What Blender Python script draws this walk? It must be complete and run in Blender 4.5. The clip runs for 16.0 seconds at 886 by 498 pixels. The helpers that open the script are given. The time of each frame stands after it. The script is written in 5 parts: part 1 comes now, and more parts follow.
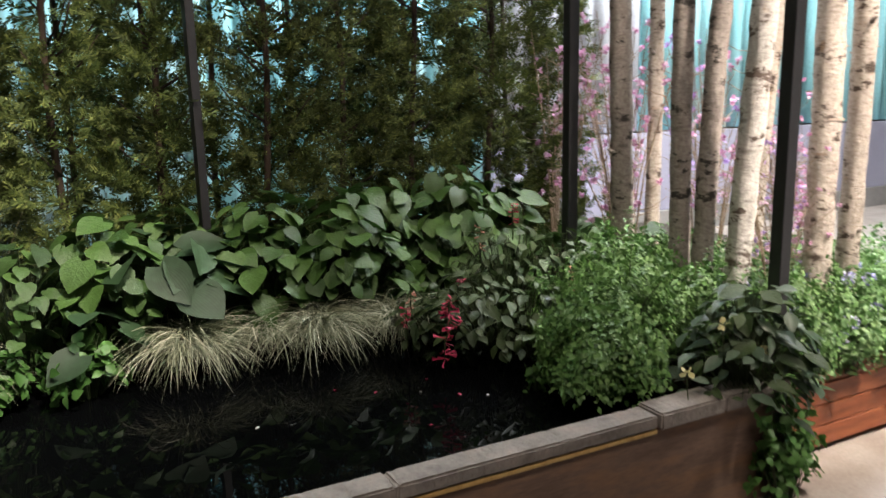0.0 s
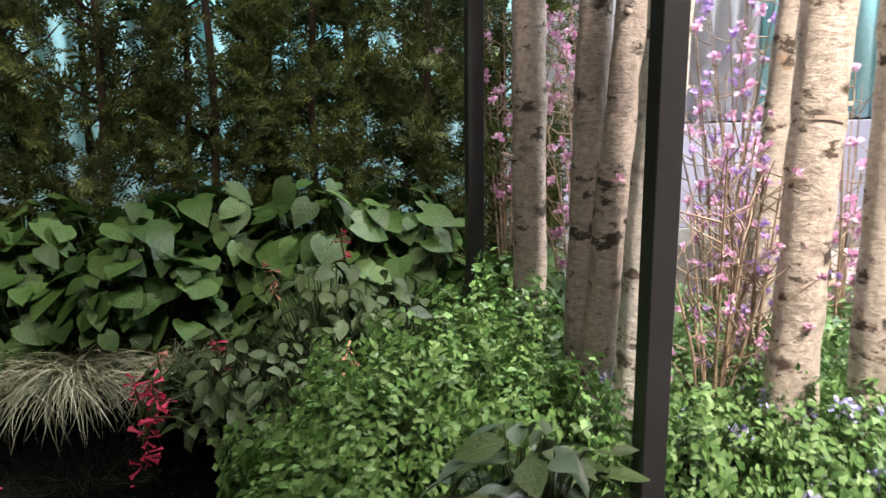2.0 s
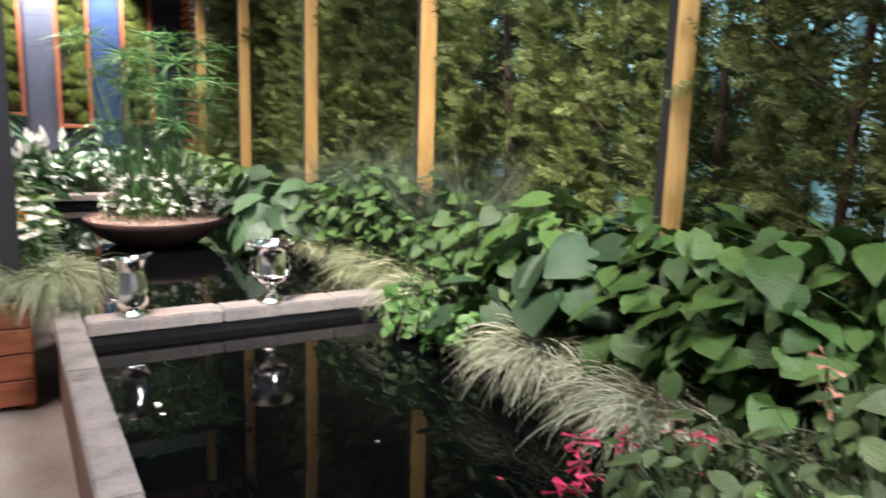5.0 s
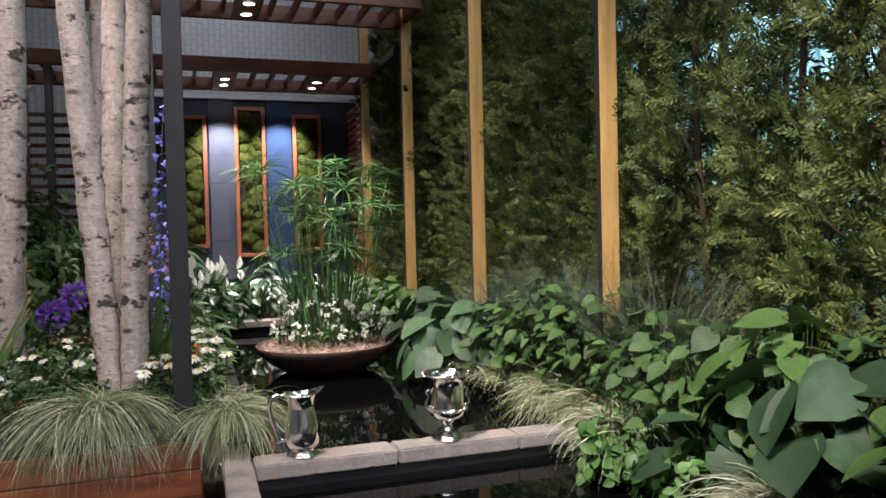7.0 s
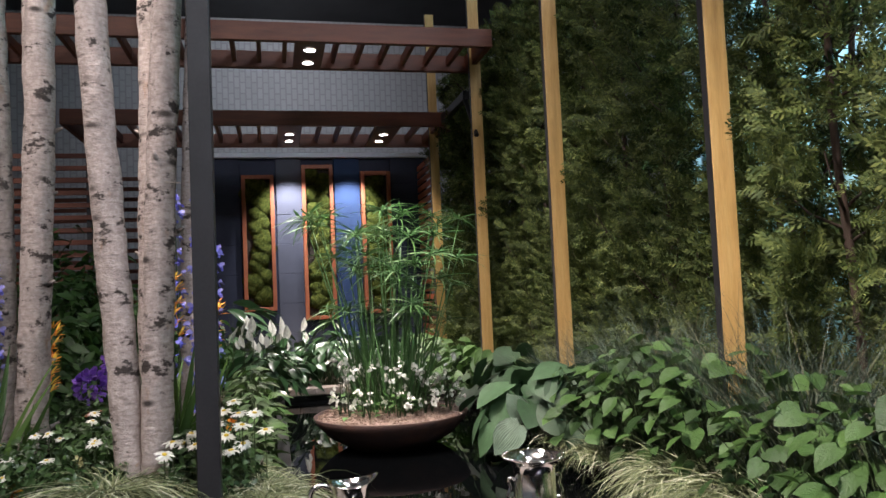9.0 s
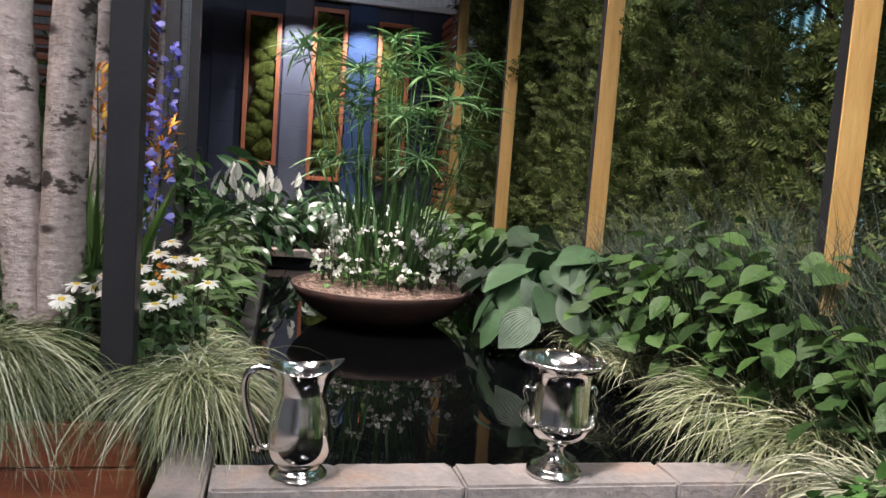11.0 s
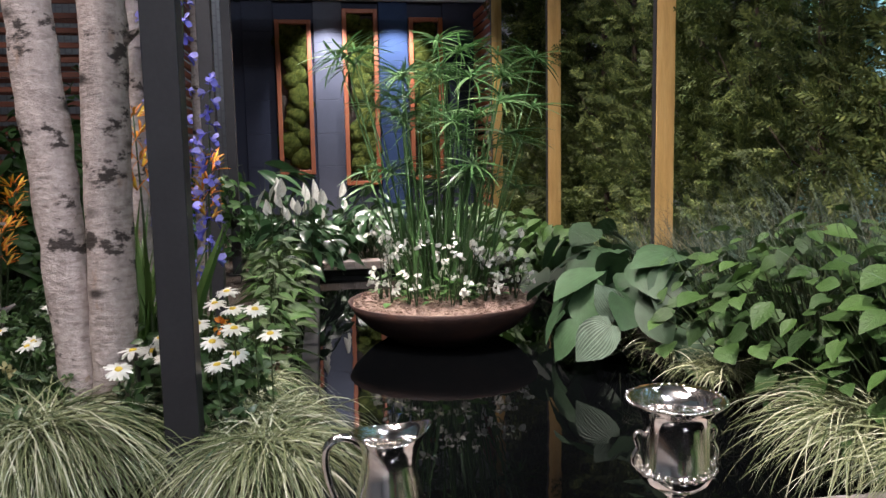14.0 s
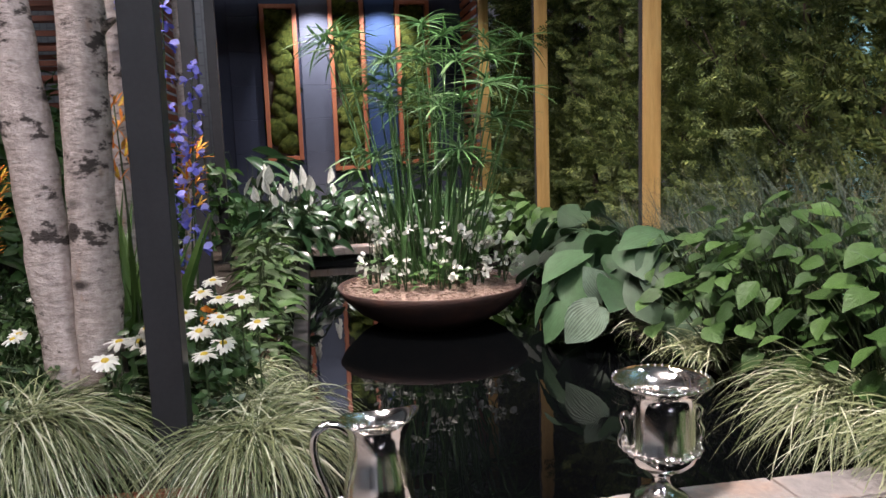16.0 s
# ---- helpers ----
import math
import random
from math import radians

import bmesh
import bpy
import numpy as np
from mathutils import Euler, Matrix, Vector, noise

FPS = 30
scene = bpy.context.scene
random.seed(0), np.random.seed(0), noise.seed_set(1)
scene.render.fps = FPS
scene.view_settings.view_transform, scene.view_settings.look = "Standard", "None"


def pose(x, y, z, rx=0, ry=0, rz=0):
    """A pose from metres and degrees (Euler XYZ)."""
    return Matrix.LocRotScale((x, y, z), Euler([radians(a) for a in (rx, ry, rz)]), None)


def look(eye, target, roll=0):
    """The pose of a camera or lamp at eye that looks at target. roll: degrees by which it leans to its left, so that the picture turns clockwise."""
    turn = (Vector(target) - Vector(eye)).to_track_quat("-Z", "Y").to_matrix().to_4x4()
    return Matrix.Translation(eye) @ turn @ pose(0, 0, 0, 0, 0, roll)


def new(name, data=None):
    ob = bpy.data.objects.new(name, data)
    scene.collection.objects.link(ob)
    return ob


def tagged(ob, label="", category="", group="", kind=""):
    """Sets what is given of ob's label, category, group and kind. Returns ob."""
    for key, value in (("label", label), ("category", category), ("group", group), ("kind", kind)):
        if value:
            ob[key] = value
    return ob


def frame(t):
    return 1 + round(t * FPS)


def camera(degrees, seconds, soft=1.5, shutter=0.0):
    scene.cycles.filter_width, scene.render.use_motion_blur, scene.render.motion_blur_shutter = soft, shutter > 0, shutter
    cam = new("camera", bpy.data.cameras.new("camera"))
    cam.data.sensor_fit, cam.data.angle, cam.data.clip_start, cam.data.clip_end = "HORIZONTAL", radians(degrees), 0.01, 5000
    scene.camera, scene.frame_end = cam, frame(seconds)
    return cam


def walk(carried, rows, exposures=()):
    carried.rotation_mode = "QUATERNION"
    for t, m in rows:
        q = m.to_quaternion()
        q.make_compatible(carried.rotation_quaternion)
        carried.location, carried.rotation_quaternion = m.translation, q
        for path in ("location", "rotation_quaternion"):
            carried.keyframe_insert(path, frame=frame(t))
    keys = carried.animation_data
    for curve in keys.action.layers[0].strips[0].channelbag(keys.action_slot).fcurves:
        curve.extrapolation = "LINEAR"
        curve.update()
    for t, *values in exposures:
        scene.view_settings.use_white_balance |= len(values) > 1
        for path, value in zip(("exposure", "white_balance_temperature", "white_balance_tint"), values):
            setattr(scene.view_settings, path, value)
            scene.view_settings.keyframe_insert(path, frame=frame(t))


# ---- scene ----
cam = camera(60.7, 16.0, soft=1.5, shutter=0.3)
PATH = [
    (0, (-0.014, -0.093, 1.502), (0.879, 1.656, 1.12), -1.3),
    (0.5, (0.456, 0.036, 1.517), (1.136, 1.878, 1.132), 0.2),
    (1, (0.953, 0.227, 1.48), (1.588, 2.064, 1.009), -0.8),
    (1.5, (1.338, 0.392, 1.48), (1.98, 2.23, 1.02), -1.6),
    (2, (1.765, 0.512, 1.479), (2.159, 2.426, 1.051), -0.8),
    (2.5, (2.102, 0.699, 1.441), (2.184, 2.626, 0.913), -0.4),
    (3, (2.306, 0.893, 1.504), (1.983, 2.806, 1.016), -0.3),
    (3.5, (2.524, 1.076, 1.498), (1.611, 2.801, 1.059), 1.0),
    (4, (2.559, 1.27, 1.437), (1.268, 2.73, 0.987), 0.5),
    (4.5, (2.545, 1.437, 1.41), (1.065, 2.703, 0.952), 1.5),
    (4.8, (2.532, 1.518, 1.394), (0.94, 2.656, 0.98), 0.8),
    (5, (2.515, 1.569, 1.365), (0.813, 2.555, 1.005), 1.7),
    (5.2, (2.489, 1.558, 1.381), (0.72, 2.432, 1.051), 0.7),
    (7.3, (2.069, 1.643, 1.351), (0.155, 2.22, 1.336), -1.2),
    (7.5, (2.038, 1.683, 1.352), (0.109, 2.21, 1.368), -1.2),
    (8, (1.944, 1.717, 1.33), (-0.01, 2.139, 1.399), -1.6),
    (8.2, (1.878, 1.713, 1.319), (-0.065, 2.179, 1.41), -3.4),
    (10.3, (0.999, 1.933, 1.227), (-0.977, 2.237, 1.268), 3.2),
    (10.5, (0.942, 1.931, 1.206), (-1.036, 2.217, 1.148), 3.4),
    (11, (0.787, 1.934, 1.148), (-1.159, 2.356, 0.96), 4.2),
    (11.5, (0.617, 1.885, 1.177), (-1.31, 2.399, 1.04), 3.5),
    (12, (0.606, 1.884, 1.185), (-1.338, 2.297, 0.96), 2.5),
    (12.5, (0.614, 1.902, 1.188), (-1.32, 2.25, 0.817), 1.2),
    (13, (0.579, 1.904, 1.222), (-1.352, 2.187, 0.785), 1.4),
    (13.5, (0.57, 1.911, 1.225), (-1.388, 2.156, 0.902), 0.2),
    (14, (0.572, 1.888, 1.238), (-1.391, 2.199, 1.013), -1.1),
    (14.5, (0.59, 1.912, 1.237), (-1.371, 2.242, 1.025), -1.9),
    (15, (0.608, 1.935, 1.216), (-1.337, 2.348, 1.0), -4.2),
    (15.5, (0.578, 1.914, 1.209), (-1.368, 2.296, 0.957), -3.4),
    (16, (0.572, 1.903, 1.242), (-1.382, 2.234, 0.973), -2.0),
]
# the clip's own exposure and white balance: seconds, stops, kelvin, tint
TONE = [(0, 0.06, 7000, 13), (0.5, 0.2, 7000, 13), (1, 0.36, 7000, 13), (1.5, 0.26, 7000, 13), (2, 0.07, 7000, 14), (2.5, 0.0, 7000, 14), (3, 0.04, 7000, 14), (3.5, 0.36, 6875, 15), (4, 0.6, 6750, 17), (5, 0.78, 6550, 19), (7.5, 0.0, 6550, 19), (10.5, 0.05, 6450, 20), (11.5, 0.08, 6420, 20), (12.5, -0.04, 6400, 21), (14, 0.06, 6400, 21), (16, 0.11, 6400, 22)]
walk(cam, [(t, look(eye, target, roll)) for t, eye, target, roll in PATH], TONE)

# ---- world and large lights ----
world = bpy.data.worlds.new("hall_air")
scene.world = world
world.use_nodes = True
world.node_tree.nodes["Background"].inputs[0].default_value = (0.55, 0.6, 0.7, 1)
world.node_tree.nodes["Background"].inputs[1].default_value = 0.006


def lamp(name, kind, eye, target, power, size=1.0, colour=(1, 1, 1), cone=60, blend=0.5):
    data = bpy.data.lights.new(name, kind)
    data.energy, data.color = power, colour
    if kind == "AREA":
        data.size = size
    if kind == "SPOT":
        data.spot_size, data.spot_blend, data.shadow_soft_size = radians(cone), blend, size
    ob = new(name, data)
    ob.matrix_world = look(eye, target)
    return ob


WARM, COOL = (1.0, 0.93, 0.84), (0.86, 0.94, 1.0)
lamp("hall_flood", "AREA", (1.6, -0.6, 5.4), (1.2, 3.2, 0.8), 55, 0.7, WARM)
lamp("hall_flood", "AREA", (-0.4, -0.4, 5.6), (-0.2, 3.6, 1.0), 100, 0.7, WARM)
lamp("hall_flood", "SPOT", (1.2, 0.6, 5.6), (-0.9, 3.55, 0.5), 3100, 0.25, WARM, 36, 1.0)
lamp("hall_flood", "SPOT", (0.8, -1.5, 5.6), (-0.9, 1.0, 0.0), 220, 0.25, WARM, 42, 1.0)
lamp("hall_flood", "SPOT", (-2.4, 0.5, 5.6), (-3.9, 3.7, 0.5), 2000, 0.25, WARM, 42, 1.0)
lamp("hall_flood", "SPOT", (-1.6, 0.9, 5.6), (-2.9, 2.4, 0.5), 2800, 0.4, WARM, 41, 1.0)
lamp("hall_flood", "SPOT", (-1.9, 1.8, 4.9), (-2.2, 3.0, 0.5), 330, 0.45, WARM, 56, 1.0)
lamp("hall_flood", "SPOT", (2.2, 0.6, 5.6), (1.4, 4.0, 1.8), 620, 0.3, WARM, 46, 1.0)
lamp("hall_flood", "SPOT", (-0.7, -0.4, 5.4), (-1.9, 1.1, 1.9), 560, 0.2, WARM, 36, 1.0)
lamp("hall_flood", "SPOT", (3.8, -0.6, 5.4), (3.15, 2.45, 0.8), 4100, 0.3, WARM, 31, 0.8)
lamp("hall_flood", "AREA", (5.4, 3.6, 5.5), (5.0, 3.8, 0.0), 950, 1.2, COOL)
lamp("hall_flood", "AREA", (-1.0, 5.2, 5.8), (-1.0, 6.35, 4.9), 560, 1.5, COOL)
lamp("hall_flood", "AREA", (3.6, 5.2, 5.8), (3.6, 6.4, 2.2), 640, 1.5, COOL)
lamp("hall_flood", "AREA", (-11.0, 2.0, 6.7), (-14, 2.0, 3.5), 120, 1.0, COOL)


# ---- materials ----
def ramp(nt, fac, stops):
    n = nt.nodes.new("ShaderNodeValToRGB")
    while len(n.color_ramp.elements) < len(stops):
        n.color_ramp.elements.new(0.5)
    for e, (p, c) in zip(n.color_ramp.elements, stops):
        e.position, e.color = p, (*c, 1)
    nt.links.new(fac, n.inputs[0])
    return n.outputs[0]


def tex_noise(nt, vec, scale, detail=4.0, rough=0.6):
    n = nt.nodes.new("ShaderNodeTexNoise")
    n.inputs["Scale"].default_value, n.inputs["Detail"].default_value, n.inputs["Roughness"].default_value = scale, detail, rough
    nt.links.new(vec, n.inputs["Vector"])
    return n.outputs["Fac"]


def mapped(nt, scale=(1, 1, 1), kind="Object"):
    co = nt.nodes.new("ShaderNodeTexCoord")
    mp = nt.nodes.new("ShaderNodeMapping")
    mp.inputs["Scale"].default_value = scale
    nt.links.new(co.outputs[kind], mp.inputs["Vector"])
    return mp.outputs["Vector"]


def mixed(nt, fac, a, b, mode="MIX"):
    n = nt.nodes.new("ShaderNodeMix")
    n.data_type, n.blend_type = "RGBA", mode
    for sock, v in ((n.inputs[0], fac), (n.inputs[6], a), (n.inputs[7], b)):
        if isinstance(v, (int, float)):
            sock.default_value = v
        elif isinstance(v, tuple):
            sock.default_value = (*v, 1)
        else:
            nt.links.new(v, sock)
    return n.outputs[2]


def bumped(nt, bsdf, height, strength, distance):
    b = nt.nodes.new("ShaderNodeBump")
    b.inputs["Strength"].default_value, b.inputs["Distance"].default_value = strength, distance
    nt.links.new(height, b.inputs["Height"])
    nt.links.new(b.outputs[0], bsdf.inputs["Normal"])


def base_mat(name, rough=0.6, metal=0.0, spec=0.5):
    m = bpy.data.materials.new(name)
    m.use_nodes = True
    b = m.node_tree.nodes["Principled BSDF"]
    b.inputs["Roughness"].default_value, b.inputs["Metallic"].default_value = rough, metal
    b.inputs["Specular IOR Level"].default_value = spec
    return m, m.node_tree, b


def surface(name, colours, scale=6.0, stretch=(1, 1, 1), rough=0.7, bump=0.3, dist=0.004, fine=60.0, metal=0.0, spec=0.4, vary=0.0, kind="Object"):
    """A worn surface: broad blotches, fine grain and relief, and a difference from piece to piece."""
    m, nt, b = base_mat(name, rough, metal, spec)
    v = mapped(nt, stretch, kind)
    broad, grain = tex_noise(nt, v, scale), tex_noise(nt, v, fine, 3.0)
    k = len(colours)
    col = ramp(nt, broad, [(0.3 + 0.4 * i / max(1, k - 1), c) for i, c in enumerate(colours)])
    col = mixed(nt, 0.35, col, ramp(nt, grain, [(0.3, (0.45, 0.45, 0.45)), (0.7, (1.0, 1.0, 1.0))]), "MULTIPLY")
    if vary:
        info = nt.nodes.new("ShaderNodeObjectInfo")
        col = mixed(nt, 1.0, col, ramp(nt, info.outputs["Random"], [(0.0, (1 - vary,) * 3), (1.0, (1.0, 1.0, 1.0))]), "MULTIPLY")
    nt.links.new(col, b.inputs["Base Color"])
    bumped(nt, b, grain, bump, dist)
    return m


def leaf_mat(name, dark, light, island=False, rough=0.5, glow=0.25, vein=0.0, vein_scale=30.0, pale=None, vary=0.0, ribs=0.0, patch=(0, 0.55)):
    """A leaf: gloss on top, some light let through, colour that differs from leaf to leaf."""
    m, nt, b = base_mat(name, rough, 0.0, 0.4)
    if island:
        g = nt.nodes.new("ShaderNodeNewGeometry")
        rnd = g.outputs["Random Per Island"]
    else:
        rnd = nt.nodes.new("ShaderNodeObjectInfo").outputs["Random"]
    col = ramp(nt, rnd, [(0.0, dark), (0.75, light), (1.0, pale or light)])
    v = mapped(nt)
    col = mixed(nt, 0.7, col, ramp(nt, tex_noise(nt, v, patch[0] or (14.0 if island else 4.0)), [(0.34, (patch[1], patch[1] * 1.05, patch[1] * 0.9)), (0.66, (1.0, 1.0, 1.0))]), "MULTIPLY")
    if vein:
        sep = nt.nodes.new("ShaderNodeSeparateXYZ")
        nt.links.new(v, sep.inputs[0])
        ab = nt.nodes.new("ShaderNodeMath"); ab.operation = "ABSOLUTE"
        nt.links.new(sep.outputs[0], ab.inputs[0])
        mu = nt.nodes.new("ShaderNodeMath"); mu.operation = "MULTIPLY_ADD"
        nt.links.new(ab.outputs[0], mu.inputs[0]); mu.inputs[1].default_value = -0.8
        nt.links.new(sep.outputs[1], mu.inputs[2])
        si = nt.nodes.new("ShaderNodeMath"); si.operation = "MULTIPLY"
        nt.links.new(mu.outputs[0], si.inputs[0]); si.inputs[1].default_value = vein_scale * 6.28
        sn = nt.nodes.new("ShaderNodeMath"); sn.operation = "SINE"
        nt.links.new(si.outputs[0], sn.inputs[0])
        line = ramp(nt, sn.outputs[0], [(0.0, (0.0, 0.0, 0.0)), (0.75, (0.0, 0.0, 0.0)), (0.98, (1.0, 1.0, 1.0))])
        mid = ramp(nt, ab.outputs[0], [(0.0, (1.0, 1.0, 1.0)), (0.02, (0.0, 0.0, 0.0))])
        both = mixed(nt, 1.0, line, mid, "LIGHTEN")
        col = mixed(nt, 1.0, col, mixed(nt, both, (1.0, 1.0, 1.0), (1.0 + vein, 1.0 + vein * 0.8, 1.0 + vein)), "MULTIPLY")
        bumped(nt, b, mixed(nt, 0.35, ramp(nt, tex_noise(nt, v, 11.0, 2.0), [(0.3, (0.0, 0.0, 0.0)), (0.7, (1.0, 1.0, 1.0))]), both), 0.35, 0.008)
    if ribs:
        sep = nt.nodes.new("ShaderNodeSeparateXYZ")
        nt.links.new(v, sep.inputs[0])

        def calc(op, a, c, d=0.0):
            n = nt.nodes.new("ShaderNodeMath")
            n.operation = op
            for sock, val in zip(n.inputs, (a, c, d)):
                if isinstance(val, (int, float)):
                    sock.default_value = val
                else:
                    nt.links.new(val, sock)
            return n.outputs[0]

        yy = sep.outputs[1]
        wide = calc("MULTIPLY_ADD", calc("MULTIPLY", yy, calc("SUBTRACT", 1.0, yy)), 1.3, 0.14)
        wave = calc("SINE", calc("MULTIPLY", calc("DIVIDE", calc("ABSOLUTE", sep.outputs[0], 0.0), wide), 46.0), 0.0)
        col = mixed(nt, 1.0, col, ramp(nt, wave, [(0.1, (1.0, 1.0, 1.0)), (0.9, (1.0 - ribs,) * 3)]), "MULTIPLY")
        bumped(nt, b, wave, ribs, 0.012)
    if vary:
        own = nt.nodes.new("ShaderNodeObjectInfo").outputs["Random"]
        col = mixed(nt, 1.0, col, ramp(nt, own, [(0.0, (1 - vary,) * 3), (1.0, (1.0, 1.0, 1.0))]), "MULTIPLY")
    nt.links.new(col, b.inputs["Base Color"])
    if glow:
        tr = nt.nodes.new("ShaderNodeBsdfTranslucent")
        nt.links.new(col, tr.inputs[0])
        mx = nt.nodes.new("ShaderNodeMixShader")
        mx.inputs[0].default_value = glow
        out = nt.nodes["Material Output"]
        nt.links.new(b.outputs[0], mx.inputs[1]); nt.links.new(tr.outputs[0], mx.inputs[2]); nt.links.new(mx.outputs[0], out.inputs[0])
    return m


def bark_mat(name, pale, dark, warm, cover=0.585):
    """Birch bark: pale paper with dark cross marks, warm peeling patches and fine cross lines."""
    m, nt, b = base_mat(name, 0.75, 0.0, 0.25)
    v = mapped(nt)
    long_v, cross_v = mapped(nt, (1, 1, 0.5)), mapped(nt, (3.0, 3.0, 11))
    col = ramp(nt, tex_noise(nt, long_v, 9.0), [(0.28, tuple(c * 0.55 for c in pale)), (0.46, pale), (0.62, tuple(c * 0.85 for c in pale)), (0.72, warm)])
    lines = ramp(nt, tex_noise(nt, cross_v, 7.0, 4.0), [(0.52, (1.0, 1.0, 1.0)), (0.7, (0.4, 0.36, 0.33))])
    col = mixed(nt, 0.55, col, lines, "MULTIPLY")
    spots = ramp(nt, tex_noise(nt, v, 60.0, 3.0), [(0.4, (0.6, 0.58, 0.56)), (0.6, (1.0, 1.0, 1.0))])
    col = mixed(nt, 0.5, col, spots, "MULTIPLY")
    marks = ramp(nt, tex_noise(nt, mapped(nt, (5, 5, 9)), 1.5, 6.0, 0.7), [(cover, (0.0, 0.0, 0.0)), (cover + 0.05, (1.0, 1.0, 1.0))])
    col = mixed(nt, marks, col, dark)
    # dark crescent scars, wider than high, on a quarter of the cells
    cell = nt.nodes.new("ShaderNodeTexVoronoi")
    cell.inputs["Scale"].default_value = 1.0
    warp = nt.nodes.new("ShaderNodeMix")
    warp.data_type = "VECTOR"
    warp.inputs[0].default_value = 0.06
    wob = nt.nodes.new("ShaderNodeTexNoise")
    wob.inputs["Scale"].default_value = 30.0
    nt.links.new(v, wob.inputs["Vector"])
    nt.links.new(mapped(nt, (9, 9, 21)), warp.inputs[4]); nt.links.new(wob.outputs["Color"], warp.inputs[5])
    nt.links.new(warp.outputs[1], cell.inputs["Vector"])
    hit = ramp(nt, cell.outputs["Distance"], [(0.14, (1.0, 1.0, 1.0)), (0.36, (0.0, 0.0, 0.0))])
    pick = ramp(nt, cell.outputs["Color"], [(0.66, (0.0, 0.0, 0.0)), (0.80, (1.0, 1.0, 1.0))])
    col = mixed(nt, mixed(nt, 1.0, hit, pick, "MULTIPLY"), col, dark)
    nt.links.new(col, b.inputs["Base Color"])
    bumped(nt, b, tex_noise(nt, mapped(nt, (1, 1, 1.8)), 26.0, 6.0, 0.7), 1.0, 0.012)
    return m


M_FLOOR = surface("concrete_floor", [(0.22, 0.18, 0.16), (0.30, 0.255, 0.23), (0.36, 0.32, 0.29)], 2.5, rough=0.75, bump=0.2)
M_SOIL = surface("dark_soil", [(0.02, 0.014, 0.01), (0.05, 0.035, 0.022)], 30, rough=0.95, bump=1.0, dist=0.02, fine=90)
M_LINER = surface("black_liner", [(0.006, 0.006, 0.007), (0.012, 0.012, 0.013)], 8, rough=0.5)
M_CAP = surface("grey_stone_cap", [(0.15, 0.13, 0.117), (0.24, 0.212, 0.194), (0.29, 0.243, 0.217)], 9, rough=0.9, bump=0.8, dist=0.006, vary=0.15)
M_CAPL = surface("pale_stone_cap", [(0.19, 0.175, 0.168), (0.275, 0.25, 0.235), (0.35, 0.255, 0.20)], 6, rough=0.88, bump=0.8, dist=0.006, vary=0.2)
M_REDWOOD = surface("stained_redwood", [(0.17, 0.045, 0.018), (0.27, 0.075, 0.03), (0.34, 0.11, 0.045)], 3, (1, 9, 9), 0.5, 0.4, 0.002, 30, vary=0.3)
M_REDWOOD_Y = surface("stained_redwood_side", [(0.17, 0.045, 0.018), (0.27, 0.075, 0.03), (0.34, 0.11, 0.045)], 3, (9, 1, 9), 0.5, 0.4, 0.002, 30, vary=0.3)
M_BEAM = surface("stained_beam", [(0.10, 0.03, 0.016), (0.17, 0.05, 0.025)], 3, (9, 1, 9), 0.55, 0.4, 0.002, 30, vary=0.25)
M_RUSTBOARD = surface("weathered_brown_board", [(0.10, 0.06, 0.045), (0.16, 0.10, 0.075), (0.22, 0.12, 0.07)], 3, (1, 5, 5), 0.75, 0.4, 0.003, 24)
M_BATTEN = surface("golden_pine", [(0.42, 0.25, 0.085), (0.55, 0.34, 0.12), (0.6, 0.40, 0.16)], 4, (8, 8, 0.6), 0.55, 0.25, 0.002, 30, vary=0.12)
M_STEEL = surface("black_steel", [(0.012, 0.012, 0.014), (0.021, 0.021, 0.024)], 5, rough=0.45, bump=0.1, fine=80)
M_CORTEN = surface("rusted_steel", [(0.02, 0.01, 0.008), (0.034, 0.015, 0.011), (0.055, 0.022, 0.013)], 9, rough=0.7, bump=0.4, fine=120)
M_MULCH = surface("bark_mulch", [(0.13, 0.08, 0.06), (0.26, 0.18, 0.14), (0.34, 0.26, 0.21)], 40, rough=0.95, bump=1.0, dist=0.012, fine=120)
M_WALLGREY = surface("slate_grey_fabric", [(0.06, 0.062, 0.082), (0.08, 0.083, 0.106)], 2, rough=0.9, bump=0.5, fine=160)
M_WALLBLUE = surface("blue_fabric", [(0.012, 0.028, 0.075), (0.018, 0.042, 0.105)], 2, rough=0.85, bump=0.5, fine=160)
M_WALLNAVY = surface("navy_wall", [(0.018, 0.022, 0.042), (0.028, 0.033, 0.058)], 2, rough=0.8, bump=0.3)
M_FRAME = surface("orange_wood_frame", [(0.30, 0.075, 0.028), (0.40, 0.12, 0.045)], 5, (6, 6, 1), 0.5, 0.3, vary=0.2)
M_MOSS = surface("moss", [(0.015, 0.022, 0.005), (0.07, 0.085, 0.014), (0.13, 0.135, 0.028)], 16, rough=1.0, bump=1.0, dist=0.05, fine=75, spec=0.1)
M_HALL = surface("grey_hall_wall", [(0.16, 0.16, 0.165), (0.21, 0.21, 0.215)], 1.2, rough=0.9, bump=0.6, dist=0.02, fine=6)
nt_h, b_h = M_HALL.node_tree, M_HALL.node_tree.nodes["Principled BSDF"]
tile = nt_h.nodes.new("ShaderNodeTexBrick")
turn = nt_h.nodes.new("ShaderNodeMapping")
turn.inputs["Rotation"].default_value = (0, radians(90), 0)
where = nt_h.nodes.new("ShaderNodeTexCoord")
nt_h.links.new(where.outputs["Object"], turn.inputs[0]); nt_h.links.new(turn.outputs[0], tile.inputs["Vector"])
